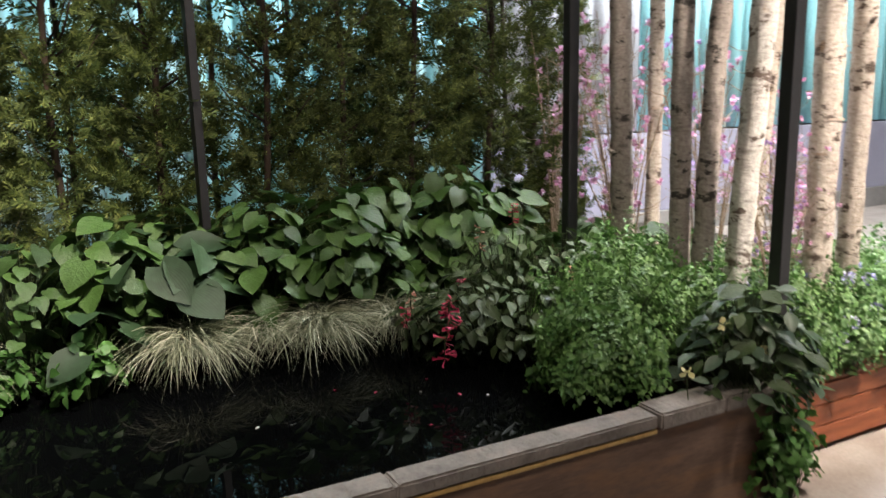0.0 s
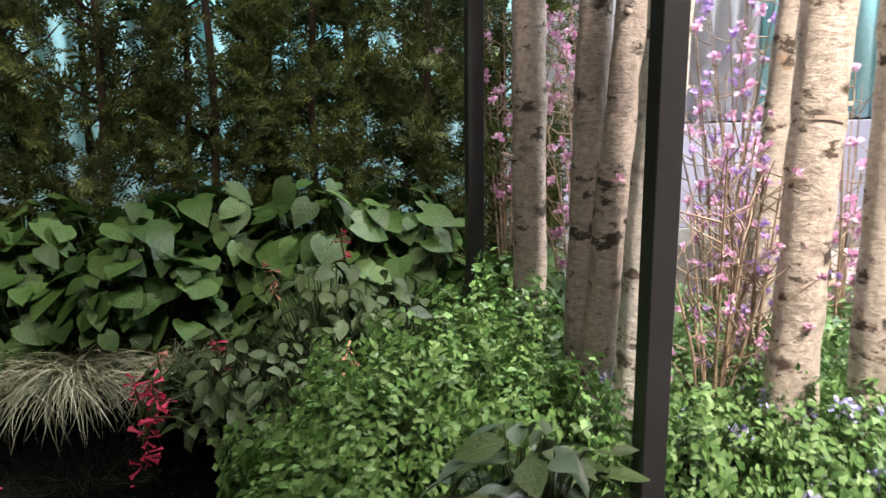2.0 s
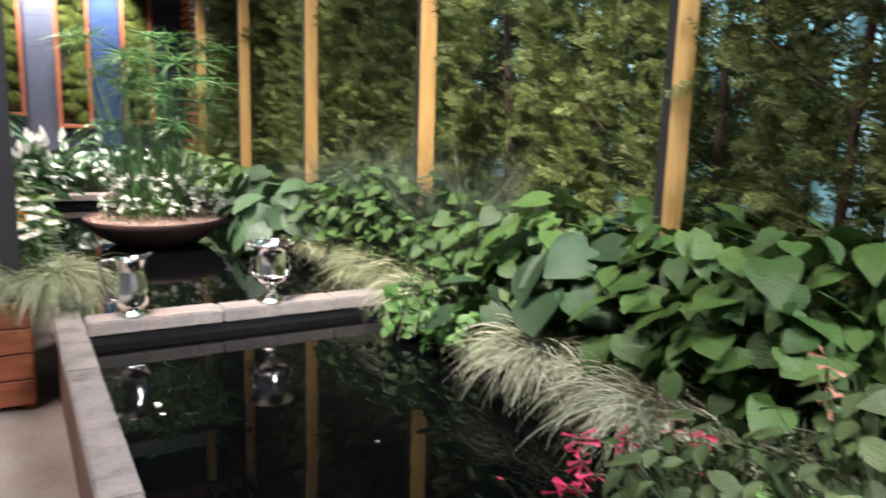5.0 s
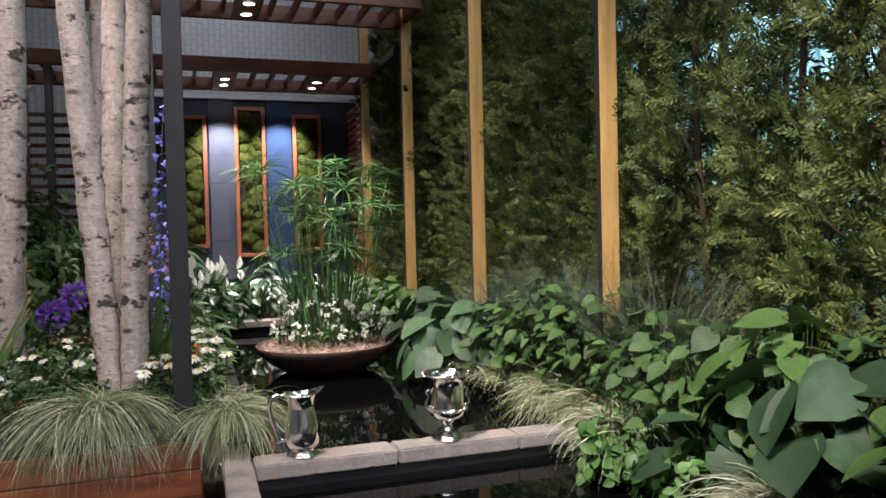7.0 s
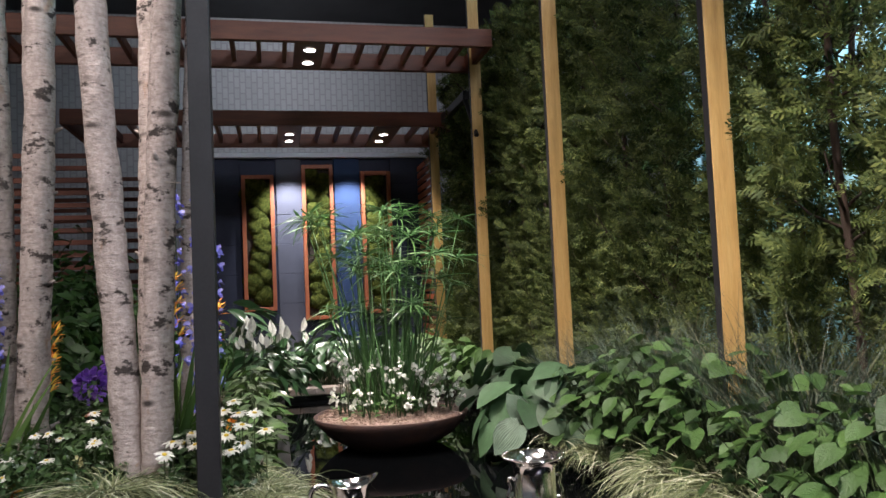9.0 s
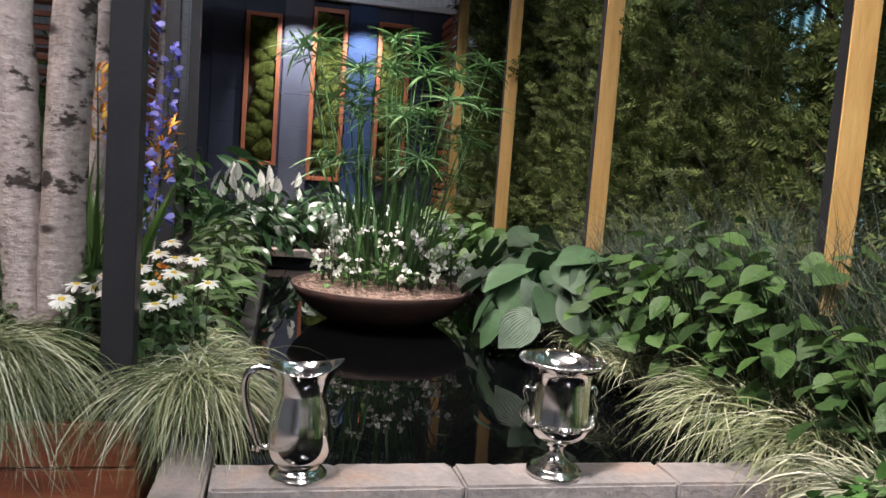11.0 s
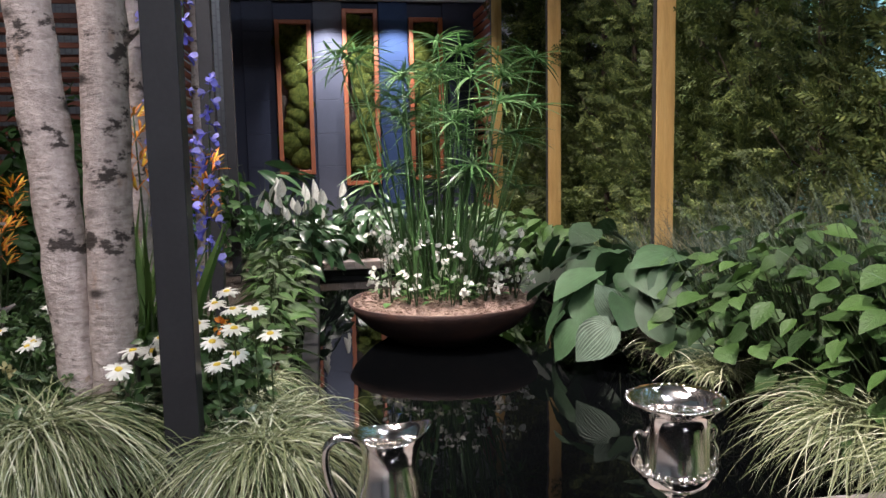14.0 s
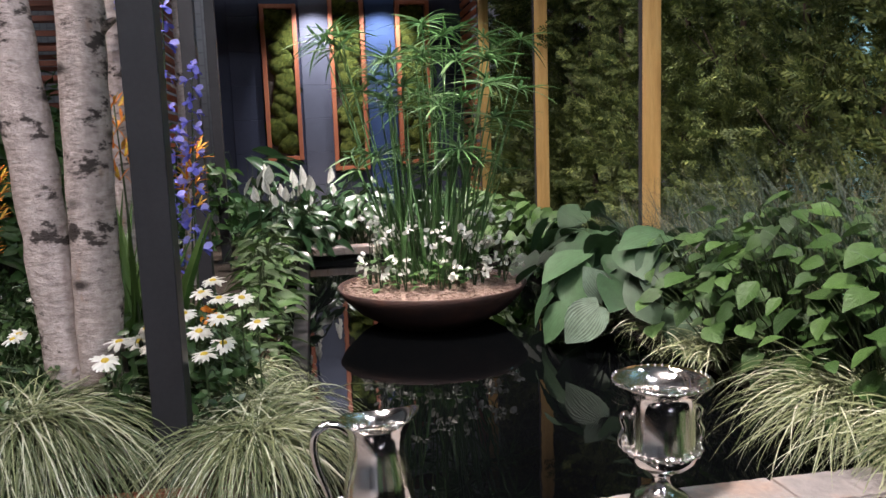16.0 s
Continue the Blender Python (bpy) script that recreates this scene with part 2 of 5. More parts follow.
tile.inputs["Scale"].default_value, tile.inputs["Mortar Size"].default_value = 2.2, 0.03
tile.inputs["Color1"].default_value, tile.inputs["Color2"].default_value, tile.inputs["Mortar"].default_value = (0.23, 0.23, 0.235, 1), (0.21, 0.21, 0.215, 1), (0.17, 0.17, 0.175, 1)
nt_h.links.new(tile.outputs["Color"], b_h.inputs["Base Color"])
M_CEIL = surface("dark_hall_ceiling", [(0.03, 0.03, 0.032), (0.05, 0.05, 0.052)], 1.0, rough=0.9)
M_CYAN = surface("cyan_drape", [(0.22, 0.58, 0.64), (0.36, 0.74, 0.8), (0.58, 0.82, 0.86)], 0.8, (1, 1, 0.5), 0.8, 0.2, vary=0.1)
M_LILAC = surface("lilac_drape", [(0.30, 0.29, 0.37), (0.38, 0.37, 0.46)], 1.4, rough=0.85, bump=0.2, vary=0.1)
M_PALE = surface("pale_drape", [(0.55, 0.58, 0.66), (0.7, 0.72, 0.78)], 1.4, rough=0.85, bump=0.2, vary=0.1)
M_HALLBOX = surface("smooth_grey_box", [(0.10, 0.10, 0.105), (0.14, 0.14, 0.145)], 4, rough=0.6, bump=0.15)
M_SKIRT = surface("grey_skirting", [(0.2, 0.19, 0.18), (0.3, 0.28, 0.27)], 3, rough=0.8)
M_BARK = surface("brown_cedar_bark", [(0.028, 0.018, 0.013), (0.065, 0.042, 0.03)], 14, (1, 1, 0.2), 0.9, 0.8, 0.008)
M_STEM = surface("green_stem", [(0.02, 0.035, 0.012), (0.045, 0.07, 0.022)], 20, rough=0.6, bump=0.1)
M_TWIG = surface("bare_twig", [(0.2, 0.14, 0.095), (0.34, 0.26, 0.19)], 30, rough=0.85)

M_BIRCH = bark_mat("birch_bark", (0.48, 0.405, 0.372), (0.045, 0.036, 0.032), (0.36, 0.22, 0.14), 0.56)
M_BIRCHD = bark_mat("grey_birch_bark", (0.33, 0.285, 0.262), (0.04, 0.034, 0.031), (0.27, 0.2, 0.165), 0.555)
M_BIRCHF = bark_mat("flaky_birch_bark", (0.66, 0.63, 0.6), (0.12, 0.09, 0.075), (0.5, 0.4, 0.33), 0.545)
M_BIRCHP = bark_mat("peeling_birch_bark", (0.52, 0.455, 0.405), (0.07, 0.05, 0.04), (0.44, 0.26, 0.13), 0.56)
M_PEEL = surface("paper_bark_curl", [(0.4, 0.3, 0.22), (0.56, 0.48, 0.42)], 20, rough=0.8)

L_HEART = leaf_mat("broad_leaf", (0.026, 0.068, 0.015), (0.064, 0.134, 0.032), vein=0.05, vein_scale=5.0, glow=0.2)
L_GREY = leaf_mat("grey_green_leaf", (0.022, 0.046, 0.014), (0.056, 0.092, 0.032), vein=0.06, vein_scale=6.0, glow=0.15)
L_HOSTA = leaf_mat("dark_hosta_leaf", (0.013, 0.038, 0.014), (0.027, 0.066, 0.026), glow=0.15, rough=0.62, ribs=0.05, pale=(0.04, 0.088, 0.038))
L_HOSTAP = leaf_mat("pale_ribbed_hosta_leaf", (0.09, 0.14, 0.098), (0.12, 0.175, 0.125), glow=0.2, rough=0.6, ribs=0.38)
L_LIME = leaf_mat("fresh_green_leaf", (0.018, 0.046, 0.012), (0.055, 0.114, 0.031), vein=0.08, vein_scale=5.0)
L_MINT = leaf_mat("mint_leaf", (0.042, 0.11, 0.024), (0.125, 0.25, 0.07), island=True, pale=(0.2, 0.34, 0.12))
L_BLUEB = leaf_mat("bedding_leaf", (0.05, 0.13, 0.035), (0.14, 0.265, 0.085), island=True, pale=(0.24, 0.38, 0.17))
L_DARK = leaf_mat("dark_glossy_leaf", (0.012, 0.035, 0.014), (0.03, 0.075, 0.03), rough=0.3, glow=0.1)
L_SLATE = leaf_mat("slate_green_leaf", (0.03, 0.06, 0.034), (0.078, 0.118, 0.078), rough=0.45, glow=0.1)
L_SMALL = leaf_mat("small_dark_leaf", (0.018, 0.055, 0.014), (0.05, 0.12, 0.03), island=True)
L_DAISY = leaf_mat("daisy_leaf", (0.014, 0.036, 0.010), (0.055, 0.105, 0.034), island=True, rough=0.35, glow=0.12, pale=(0.11, 0.17, 0.09))
L_IVY = leaf_mat("ivy_leaf", (0.04, 0.12, 0.025), (0.085, 0.2, 0.05), island=True)
L_CEDAR = leaf_mat("cedar_spray", (0.036, 0.066, 0.014), (0.115, 0.155, 0.036), island=True, rough=0.7, glow=0.12, pale=(0.235, 0.275, 0.08), vary=0.3, patch=(8.0, 0.42))
L_CEDARB = leaf_mat("brown_cedar_spray", (0.042, 0.062, 0.015), (0.118, 0.155, 0.038), island=True, rough=0.75, glow=0.15, pale=(0.24, 0.275, 0.075), vary=0.3, patch=(7.0, 0.5))
L_GRASS = leaf_mat("variegated_grass", (0.03, 0.055, 0.016), (0.31, 0.345, 0.18), island=True, rough=0.45, glow=0.15, pale=(0.72, 0.72, 0.56))
L_STRAW = leaf_mat("pale_straw_grass", (0.07, 0.09, 0.045), (0.40, 0.42, 0.30), island=True, rough=0.5, glow=0.15, pale=(0.76, 0.74, 0.6))
L_RUSH = leaf_mat("blue_rush", (0.026, 0.05, 0.038), (0.085, 0.125, 0.095), island=True, rough=0.6, glow=0.1, pale=(0.2, 0.17, 0.10))
L_PAPYRUS = leaf_mat("papyrus_green", (0.03, 0.095, 0.027), (0.095, 0.195, 0.07), island=True, rough=0.33, pale=(0.22, 0.33, 0.17))
L_IRIS = leaf_mat("sword_leaf", (0.03, 0.075, 0.016), (0.08, 0.15, 0.034))
P_RED = leaf_mat("crimson_petal", (0.42, 0.015, 0.06), (0.58, 0.04, 0.12), island=True, pale=(0.66, 0.2, 0.22))
P_CORAL = leaf_mat("coral_petal", (0.52, 0.14, 0.13), (0.64, 0.3, 0.24), island=True)
P_PINK = leaf_mat("pink_petal", (0.58, 0.22, 0.44), (0.72, 0.4, 0.62), island=True, glow=0.4, pale=(0.8, 0.62, 0.76))
P_VIOLET = leaf_mat("violet_petal", (0.38, 0.2, 0.6), (0.55, 0.36, 0.72), island=True, glow=0.4)
P_BLUE = leaf_mat("blue_petal", (0.07, 0.065, 0.5), (0.2, 0.2, 0.72), island=True, pale=(0.38, 0.36, 0.8))
P_LAVENDER = leaf_mat("lavender_petal", (0.26, 0.25, 0.66), (0.48, 0.45, 0.8), island=True, pale=(0.74, 0.72, 0.85))
P_PURPLE = leaf_mat("purple_petal", (0.16, 0.05, 0.5), (0.3, 0.14, 0.66), island=True)
P_ORANGE = leaf_mat("orange_petal", (0.62, 0.14, 0.02), (0.72, 0.28, 0.03), island=True, pale=(0.75, 0.5, 0.05))
P_WHITE = leaf_mat("white_petal", (0.62, 0.62, 0.56), (0.78, 0.78, 0.74), island=True, glow=0.3)
P_YELLOW = leaf_mat("yellow_disc", (0.6, 0.42, 0.03), (0.7, 0.5, 0.05), island=True)
P_BUD = leaf_mat("pale_bud", (0.5, 0.46, 0.22), (0.62, 0.56, 0.3), island=True)

M_SILVER, nt_s, b_s = base_mat("polished_silver", 0.07, 1.0)
b_s.inputs["Base Color"].default_value = (0.86, 0.83, 0.79, 1)
nt_s.links.new(ramp(nt_s, tex_noise(nt_s, mapped(nt_s), 26.0), [(0.3, (0.08, 0.08, 0.08)), (0.75, (0.2, 0.2, 0.2))]), b_s.inputs["Roughness"])
M_WATER, nt_w, b_w = base_mat("dyed_black_water", 0.015, 0.0, 0.28)
b_w.inputs["Base Color"].default_value = (0.0012, 0.0014, 0.0016, 1)
b_w.inputs["IOR"].default_value = 1.33
bumped(nt_w, b_w, tex_noise(nt_w, mapped(nt_w), 5.0, 2.0), 0.06, 0.01)
M_LENS, nt_l, b_l = base_mat("lamp_lens", 0.3)
b_l.inputs["Emission Color"].default_value = (1.0, 0.95, 0.88, 1)
b_l.inputs["Emission Strength"].default_value = 30.0


# ---- mesh tools ----
class Shape:
    """Collects vertices and quads of one mesh."""

    def __init__(self):
        self.v, self.f = [], []

    def add(self, verts, faces):
        o = len(self.v)
        self.v += [tuple(p) for p in verts]
        self.f += [tuple(i + o for i in q) for q in faces]
        return self

    def box(self, lo, hi, bevel=0.0):
        """A box, its edges cut back by bevel."""
        (x0, y0, z0), (x1, y1, z1) = lo, hi
        if not bevel:
            c = [(x, y, z) for x in (x0, x1) for y in (y0, y1) for z in (z0, z1)]
            return self.add(c, [(0, 1, 3, 2), (4, 6, 7, 5), (0, 4, 5, 1), (2, 3, 7, 6), (0, 2, 6, 4), (1, 5, 7, 3)])
        bm = bmesh.new()
        bmesh.ops.create_cube(bm, size=1.0)
        for p in bm.verts:
            p.co = Vector([(a + b) / 2 + k * (b - a) for a, b, k in zip(lo, hi, p.co)])
        bmesh.ops.bevel(bm, geom=bm.edges[:], offset=bevel, segments=1, affect="EDGES")
        bm.verts.index_update()
        self.add([p.co[:] for p in bm.verts], [[p.index for p in f.verts] for f in bm.faces])
        bm.free()
        return self

    def tube(self, path, radii, sides=6, cap=True):
        pts = [Vector(p) for p in path]
        rings = []
        ref = Vector((0.31, 0.95, 0.05))
        for i, p in enumerate(pts):
            d = (pts[min(i + 1, len(pts) - 1)] - pts[max(i - 1, 0)]).normalized()
            a = d.cross(ref)
            a = a.normalized() if a.length > 1e-4 else Vector((1, 0, 0))
            b = d.cross(a)
            r = radii[i] if hasattr(radii, "__len__") else radii
            rings.append([p + (a * math.cos(2 * math.pi * k / sides) + b * math.sin(2 * math.pi * k / sides)) * r for k in range(sides)])
        verts = [q for ring in rings for q in ring]
        faces = [(i * sides + k, i * sides + (k + 1) % sides, (i + 1) * sides + (k + 1) % sides, (i + 1) * sides + k) for i in range(len(pts) - 1) for k in range(sides)]
        if cap:
            faces += [tuple(range(sides))[::-1], tuple(range((len(pts) - 1) * sides, len(pts) * sides))]
        return self.add(verts, faces)

    def lathe(self, profile, sides=32, centre=(0, 0, 0), bend=None):
        verts = []
        for r, z in profile:
            for k in range(sides):
                a = 2 * math.pi * k / sides
                p = (r * math.cos(a), r * math.sin(a), z)
                if bend:
                    p = bend(a, *p)
                verts.append((p[0] + centre[0], p[1] + centre[1], p[2] + centre[2]))
        faces = [(i * sides + k, i * sides + (k + 1) % sides, (i + 1) * sides + (k + 1) % sides, (i + 1) * sides + k) for i in range(len(profile) - 1) for k in range(sides)]
        return self.add(verts, faces)

    def mesh(self, name, material, smooth=False):
        me = bpy.data.meshes.new(name)
        me.from_pydata(self.v, [], self.f)
        me.materials.append(material)
        if smooth:
            me.polygons.foreach_set("use_smooth", [True] * len(me.polygons))
        me.update()
        return me


def quad_mesh(name, verts, quads, material, smooth=False):
    verts, quads = np.asarray(verts, dtype=np.float32), np.asarray(quads, dtype=np.int32)
    me = bpy.data.meshes.new(name)
    me.vertices.add(len(verts))
    me.vertices.foreach_set("co", verts.ravel())
    me.loops.add(quads.size)
    me.loops.foreach_set("vertex_index", quads.ravel())
    me.polygons.add(len(quads))
    me.polygons.foreach_set("loop_start", np.arange(0, quads.size, 4, dtype=np.int32))
    if smooth:
        me.polygons.foreach_set("use_smooth", np.ones(len(quads), dtype=bool))
    me.materials.append(material)
    me.update(calc_edges=True)
    return me


def unit(a):
    return a / np.maximum(np.linalg.norm(a, axis=-1, keepdims=True), 1e-9)


def scatter(name, template, pos, way, up, size, material, smooth=False, also=None):
    """One mesh of many copies of a template: its y runs along way, its z towards up."""
    tv, tq = template
    pos, way, up = np.asarray(pos), unit(np.asarray(way)), np.asarray(up)
    x = unit(np.cross(way, up))
    z = np.cross(x, way)
    size = np.asarray(size).reshape(-1, 1, 1)
    v = pos[:, None, :] + size * (tv[None, :, 0:1] * x[:, None, :] + tv[None, :, 1:2] * way[:, None, :] + tv[None, :, 2:3] * z[:, None, :])
    q = tq[None] + (np.arange(len(pos)) * len(tv))[:, None, None]
    return quad_mesh(name, v.reshape(-1, 3), q.reshape(-1, 4), material, smooth)


def blade(outline, cols=4, fold=0.15, droop=0.25, ripple=0.0, lobe=0.0):
    """A leaf of unit length along y: half widths from stalk to tip, folded along the midrib and drooping."""
    rows = len(outline)
    verts = []
    for i, w in enumerate(outline):
        s = i / (rows - 1)
        for j in range(cols + 1):
            c = 2 * j / cols - 1
            y = s - lobe * abs(c) * (1 - s) ** 3
            verts.append((w * c, y, fold * w * abs(c) - droop * s * s + ripple * w * math.cos(j * math.pi) * math.sin(math.pi * min(1, s * 1.2))))
    n = cols + 1
    quads = [(i * n + j, i * n + j + 1, (i + 1) * n + j + 1, (i + 1) * n + j) for i in range(rows - 1) for j in range(cols)]
    return np.array(verts), np.array(quads)


def frond(pairs=4, half=0.06, open_out=0.85):
    """A flat fern-like cedar spray: a curved midrib with blunt fingers on both sides, all one island."""
    verts, quads = [], []
    for s in (0.0, 1.0):
        w = 0.03 * (1 - 0.6 * s)
        verts += [(0.08 * s - w, s, -0.18 * s), (0.08 * s + w, s, -0.18 * s)]
    quads.append((0, 1, 3, 2))
    for k in range(2 * pairs):
        side = -1 if k % 2 else 1
        s = 0.06 + 0.84 * k / (2 * pairs - 1)
        l = 0.46 * math.sin(math.pi * (0.28 + 0.50 * s)) * (0.85 + 0.3 * math.sin(k * 2.7))
        turn_out = open_out * (1 - 0.45 * s)
        d, e = (side * math.sin(turn_out), math.cos(turn_out)), (side * math.cos(turn_out), -math.sin(turn_out))
        o = len(verts)
        for f, w in ((0.0, 0.0), (0.62, half), (1.0, 0.0), (0.55, -half)):
            verts.append((0.08 * s + d[0] * l * f + e[0] * w, s + d[1] * l * f + e[1] * w, -0.18 * s - 0.22 * f * f * l))
        quads.append((o, o + 1, o + 2, o + 3))
    return np.array(verts), np.array(quads)


T_HEART = blade([0.24, 0.44, 0.51, 0.48, 0.38, 0.21, 0.02], 4, 0.14, 0.24, 0.03, 0.16)
T_HEARTB = blade([0.22, 0.42, 0.49, 0.45, 0.35, 0.18, 0.02], 4, 0.06, 0.4, 0.04, 0.16)
T_OVAL = blade([0.05, 0.22, 0.32, 0.33, 0.27, 0.15, 0.02], 4, 0.2, 0.25, 0.02)
T_HOSTA = blade([0.18, 0.36, 0.43, 0.43, 0.36, 0.20, 0.02], 6, 0.12, 0.35, 0.07, 0.1)
T_LANCE = blade([0.04, 0.13, 0.18, 0.17, 0.12, 0.06, 0.01], 4, 0.25, 0.35)
T_SMALL = blade([0.08, 0.34, 0.38, 0.24, 0.03], 2, 0.25, 0.25)
T_STRAP = blade([0.02, 0.028, 0.03, 0.028, 0.022, 0.014, 0.002], 2, 0.3, 0.16)
T_THIN = blade([0.015, 0.028, 0.033, 0.028, 0.018, 0.002], 2, 0.3, 0.42)
T_TINY = blade([0.10, 0.36, 0.02], 2, 0.3, 0.35)
T_LEAFLET = blade([0.06, 0.25, 0.2, 0.02], 2, 0.25, 0.3)
T_SPRAY = frond()
T_FINE = blade([0.012, 0.018, 0.019, 0.016, 0.010, 0.002], 2, 0.3, 0.3)
T_FLUTE = blade([0.04, 0.07, 0.09, 0.02], 2, 0.4, 0.2)
T_PETAL = blade([0.08, 0.3, 0.36, 0.22], 2, 0.2, 0.3)
T_TRUMPET = blade([0.05, 0.065, 0.085, 0.19], 2, 0.6, 0.15)


def eased(points, n=4):
    """A smooth line through points."""
    p = [Vector(points[0])] + [Vector(q) for q in points] + [Vector(points[-1])]
    line = []
    for i in range(1, len(p) - 2):
        for k in range(n):
            u = k / n
            line.append(0.5 * (2 * p[i] + (p[i + 1] - p[i - 1]) * u + (2 * p[i - 1] - 5 * p[i] + 4 * p[i + 1] - p[i + 2]) * u * u + (3 * p[i] - p[i - 1] - 3 * p[i + 1] + p[i + 2]) * u ** 3))
    return line + [p[-2]]


def part(name, data, parent, label="", at=None):
    """Links a mesh as one part under a thing or under a part."""
    ob = new(name, data)
    ob.parent = parent
    if at is not None:
        ob.matrix_basis = at
    if label:
        ob["label"] = label
    return ob


def thing(name, at, label, category, group="", kind=""):
    ob = new(name)
    ob.empty_display_size = 0.1
    ob.location = at
    return tagged(ob, label, category, group, kind)


def solid(name, lo, hi, material, label="", category="", kind="structure", bevel=0.004):
    return tagged(new(name, Shape().box(lo, hi, bevel).mesh(name, material)), label, category, "", kind)


def turn_to(pos, way, up, size):
    """The pose of a leaf at pos that points along way with its face towards up."""
    y = Vector(way).normalized()
    x = y.cross(Vector(up)).normalized()
    z = x.cross(y)
    m = Matrix((x, y, z)).transposed().to_4x4()
    return Matrix.Translation(pos) @ m @ Matrix.Diagonal((size, size, size, 1))


def mesh_of(template, name, material):
    return quad_mesh(name, template[0], template[1], material, True)


# ---- the hall and the ground ----
solid("floor", (-14, -7, -0.12), (12, 8, 0.0), M_FLOOR, "worn pinkish-grey concrete exhibition hall floor", "floor", bevel=0)
solid("wall_west", (-14.2, -7, 0), (-14, 8, 7), M_HALL, "plain grey hall wall with faint pattern", "wall", bevel=0)
solid("wall_south", (-14, -7.2, 0), (12, -7, 7), M_HALL, "plain grey hall wall", "wall", bevel=0)
solid("wall_east", (12, -7, 0), (12.2, 8, 7), M_HALL, "plain grey hall wall", "wall", bevel=0)
solid("wall_north", (-14, 8, 0), (12, 8.2, 7), M_HALL, "plain grey hall wall", "wall", bevel=0)
solid("ceiling", (-14, -7, 7), (12, 8, 7.2), M_CEIL, "dark exhibition hall ceiling", "ceiling", bevel=0)


def drape(name, x0, x1, y, z0, z1, material, label, folds):
    n = folds * 6
    v, q = [], []
    for i in range(n + 1):
        s = i / n
        d = 0.05 * math.sin(s * folds * 2 * math.pi) + 0.015 * math.sin(s * folds * 5.1)
        for zz in (z0, z1):
            v.append((x0 + (x1 - x0) * s, y + d, zz))
        for zz in (z0, z1):
            v.append((x0 + (x1 - x0) * s, y + d + 0.012, zz))
    for i in range(n):
        a = 4 * i
        q += [(a, a + 4, a + 5, a + 1), (a + 2, a + 3, a + 7, a + 6), (a, a + 2, a + 6, a + 4), (a + 1, a + 5, a + 7, a + 3)]
    return tagged(new(name, quad_mesh(name, v, q, material, True)), label, "drape", "drapes behind the garden")


x = -6.0
for i in range(9):
    drape("backdrop_drape", x, x + 1.94, 6.35, 0.02 if x < 3 else 1.14, 5.6, M_PALE if i == 5 else M_CYAN, "cyan lit drape hanging behind the hedge" if i != 5 else "pale lilac drape hanging behind the birches", 9)
    x += 1.95
solid("backdrop_panel", (3.8, 6.25, 0.26), (11.8, 6.33, 1.12), M_LILAC, "lilac-grey low wall panel below the drapes", "wall panel")
solid("baseboard", (3.8, 6.22, 0.0), (11.8, 6.33, 0.255), M_SKIRT, "grey base under the lilac wall panel", "baseboard")

# ---- pond ----
water_v = [(-5.5, 1.72, 0.36), (2.1, 1.72, 0.36), (2.1, 3.5, 0.36), (-5.5, 3.5, 0.36)]
tagged(new("pond_water", quad_mesh("pond_water", water_v, [(0, 1, 2, 3)], M_WATER)), "still black dyed water of the raised pond", "water", "", "structure")
solid("pond_wall_front", (-1.3, 1.715, 0.0), (2.39, 1.79, 0.405), M_RUSTBOARD, "weathered brown board side of the raised pond", "pond wall")
solid("pond_wall_rear", (-5.6, 1.78, 0.0), (-1.3, 1.85, 0.44), M_LINER, "black lined side of the rear pool", "pond wall")
solid("pond_wall_middle", (-0.925, 1.80, 0.1), (-0.815, 3.4, 0.398), M_LINER, "black lined wall between the two pools", "pond wall")
solid("pond_wall_west", (-5.62, 1.85, 0.0), (-5.5, 3.5, 0.40), M_LINER, "black lined end wall of the rear pool", "pond wall")


def rough_stone(lo, hi, seed):
    """A cut stone with worn, chipped edges."""
    bm = bmesh.new()
    bmesh.ops.create_cube(bm, size=1.0)
    size = Vector(hi) - Vector(lo)
    for p in bm.verts:
        p.co = Vector([(a + b) / 2 + k * (b - a) for a, b, k in zip(lo, hi, p.co)])
    bmesh.ops.bevel(bm, geom=bm.edges[:], offset=0.007, segments=2, affect="EDGES")
    axis = 0 if size.x > size.y else 1
    long_edges = [e for e in bm.edges if abs((e.verts[0].co - e.verts[1].co)[axis]) > 0.6 * size[axis]]
    bmesh.ops.subdivide_edges(bm, edges=long_edges, cuts=int(size[axis] / 0.012), use_grid_fill=True)
    mid = (Vector(lo) + Vector(hi)) / 2
    for p in bm.verts:
        off = Vector([abs(c) / h for c, h in zip(p.co - mid, size / 2)])
        near = sum(1 for c, h in zip(p.co - mid, size / 2) if h - abs(c) < 0.008)
        n = noise.noise(p.co * 38 + Vector((seed, seed * 0.7, 0)))
        chip = max(0.0, n - 0.25) * (0.010 if near >= 2 else 0.002) + 0.0012 * noise.noise(p.co * 90)
        p.co -= Vector([math.copysign(chip, c) if o > 0.9 else 0.0 for c, o in zip(p.co - mid, off)])
    me = bpy.data.meshes.new("coping_stone")
    bm.to_mesh(me)
    bm.free()
    return me


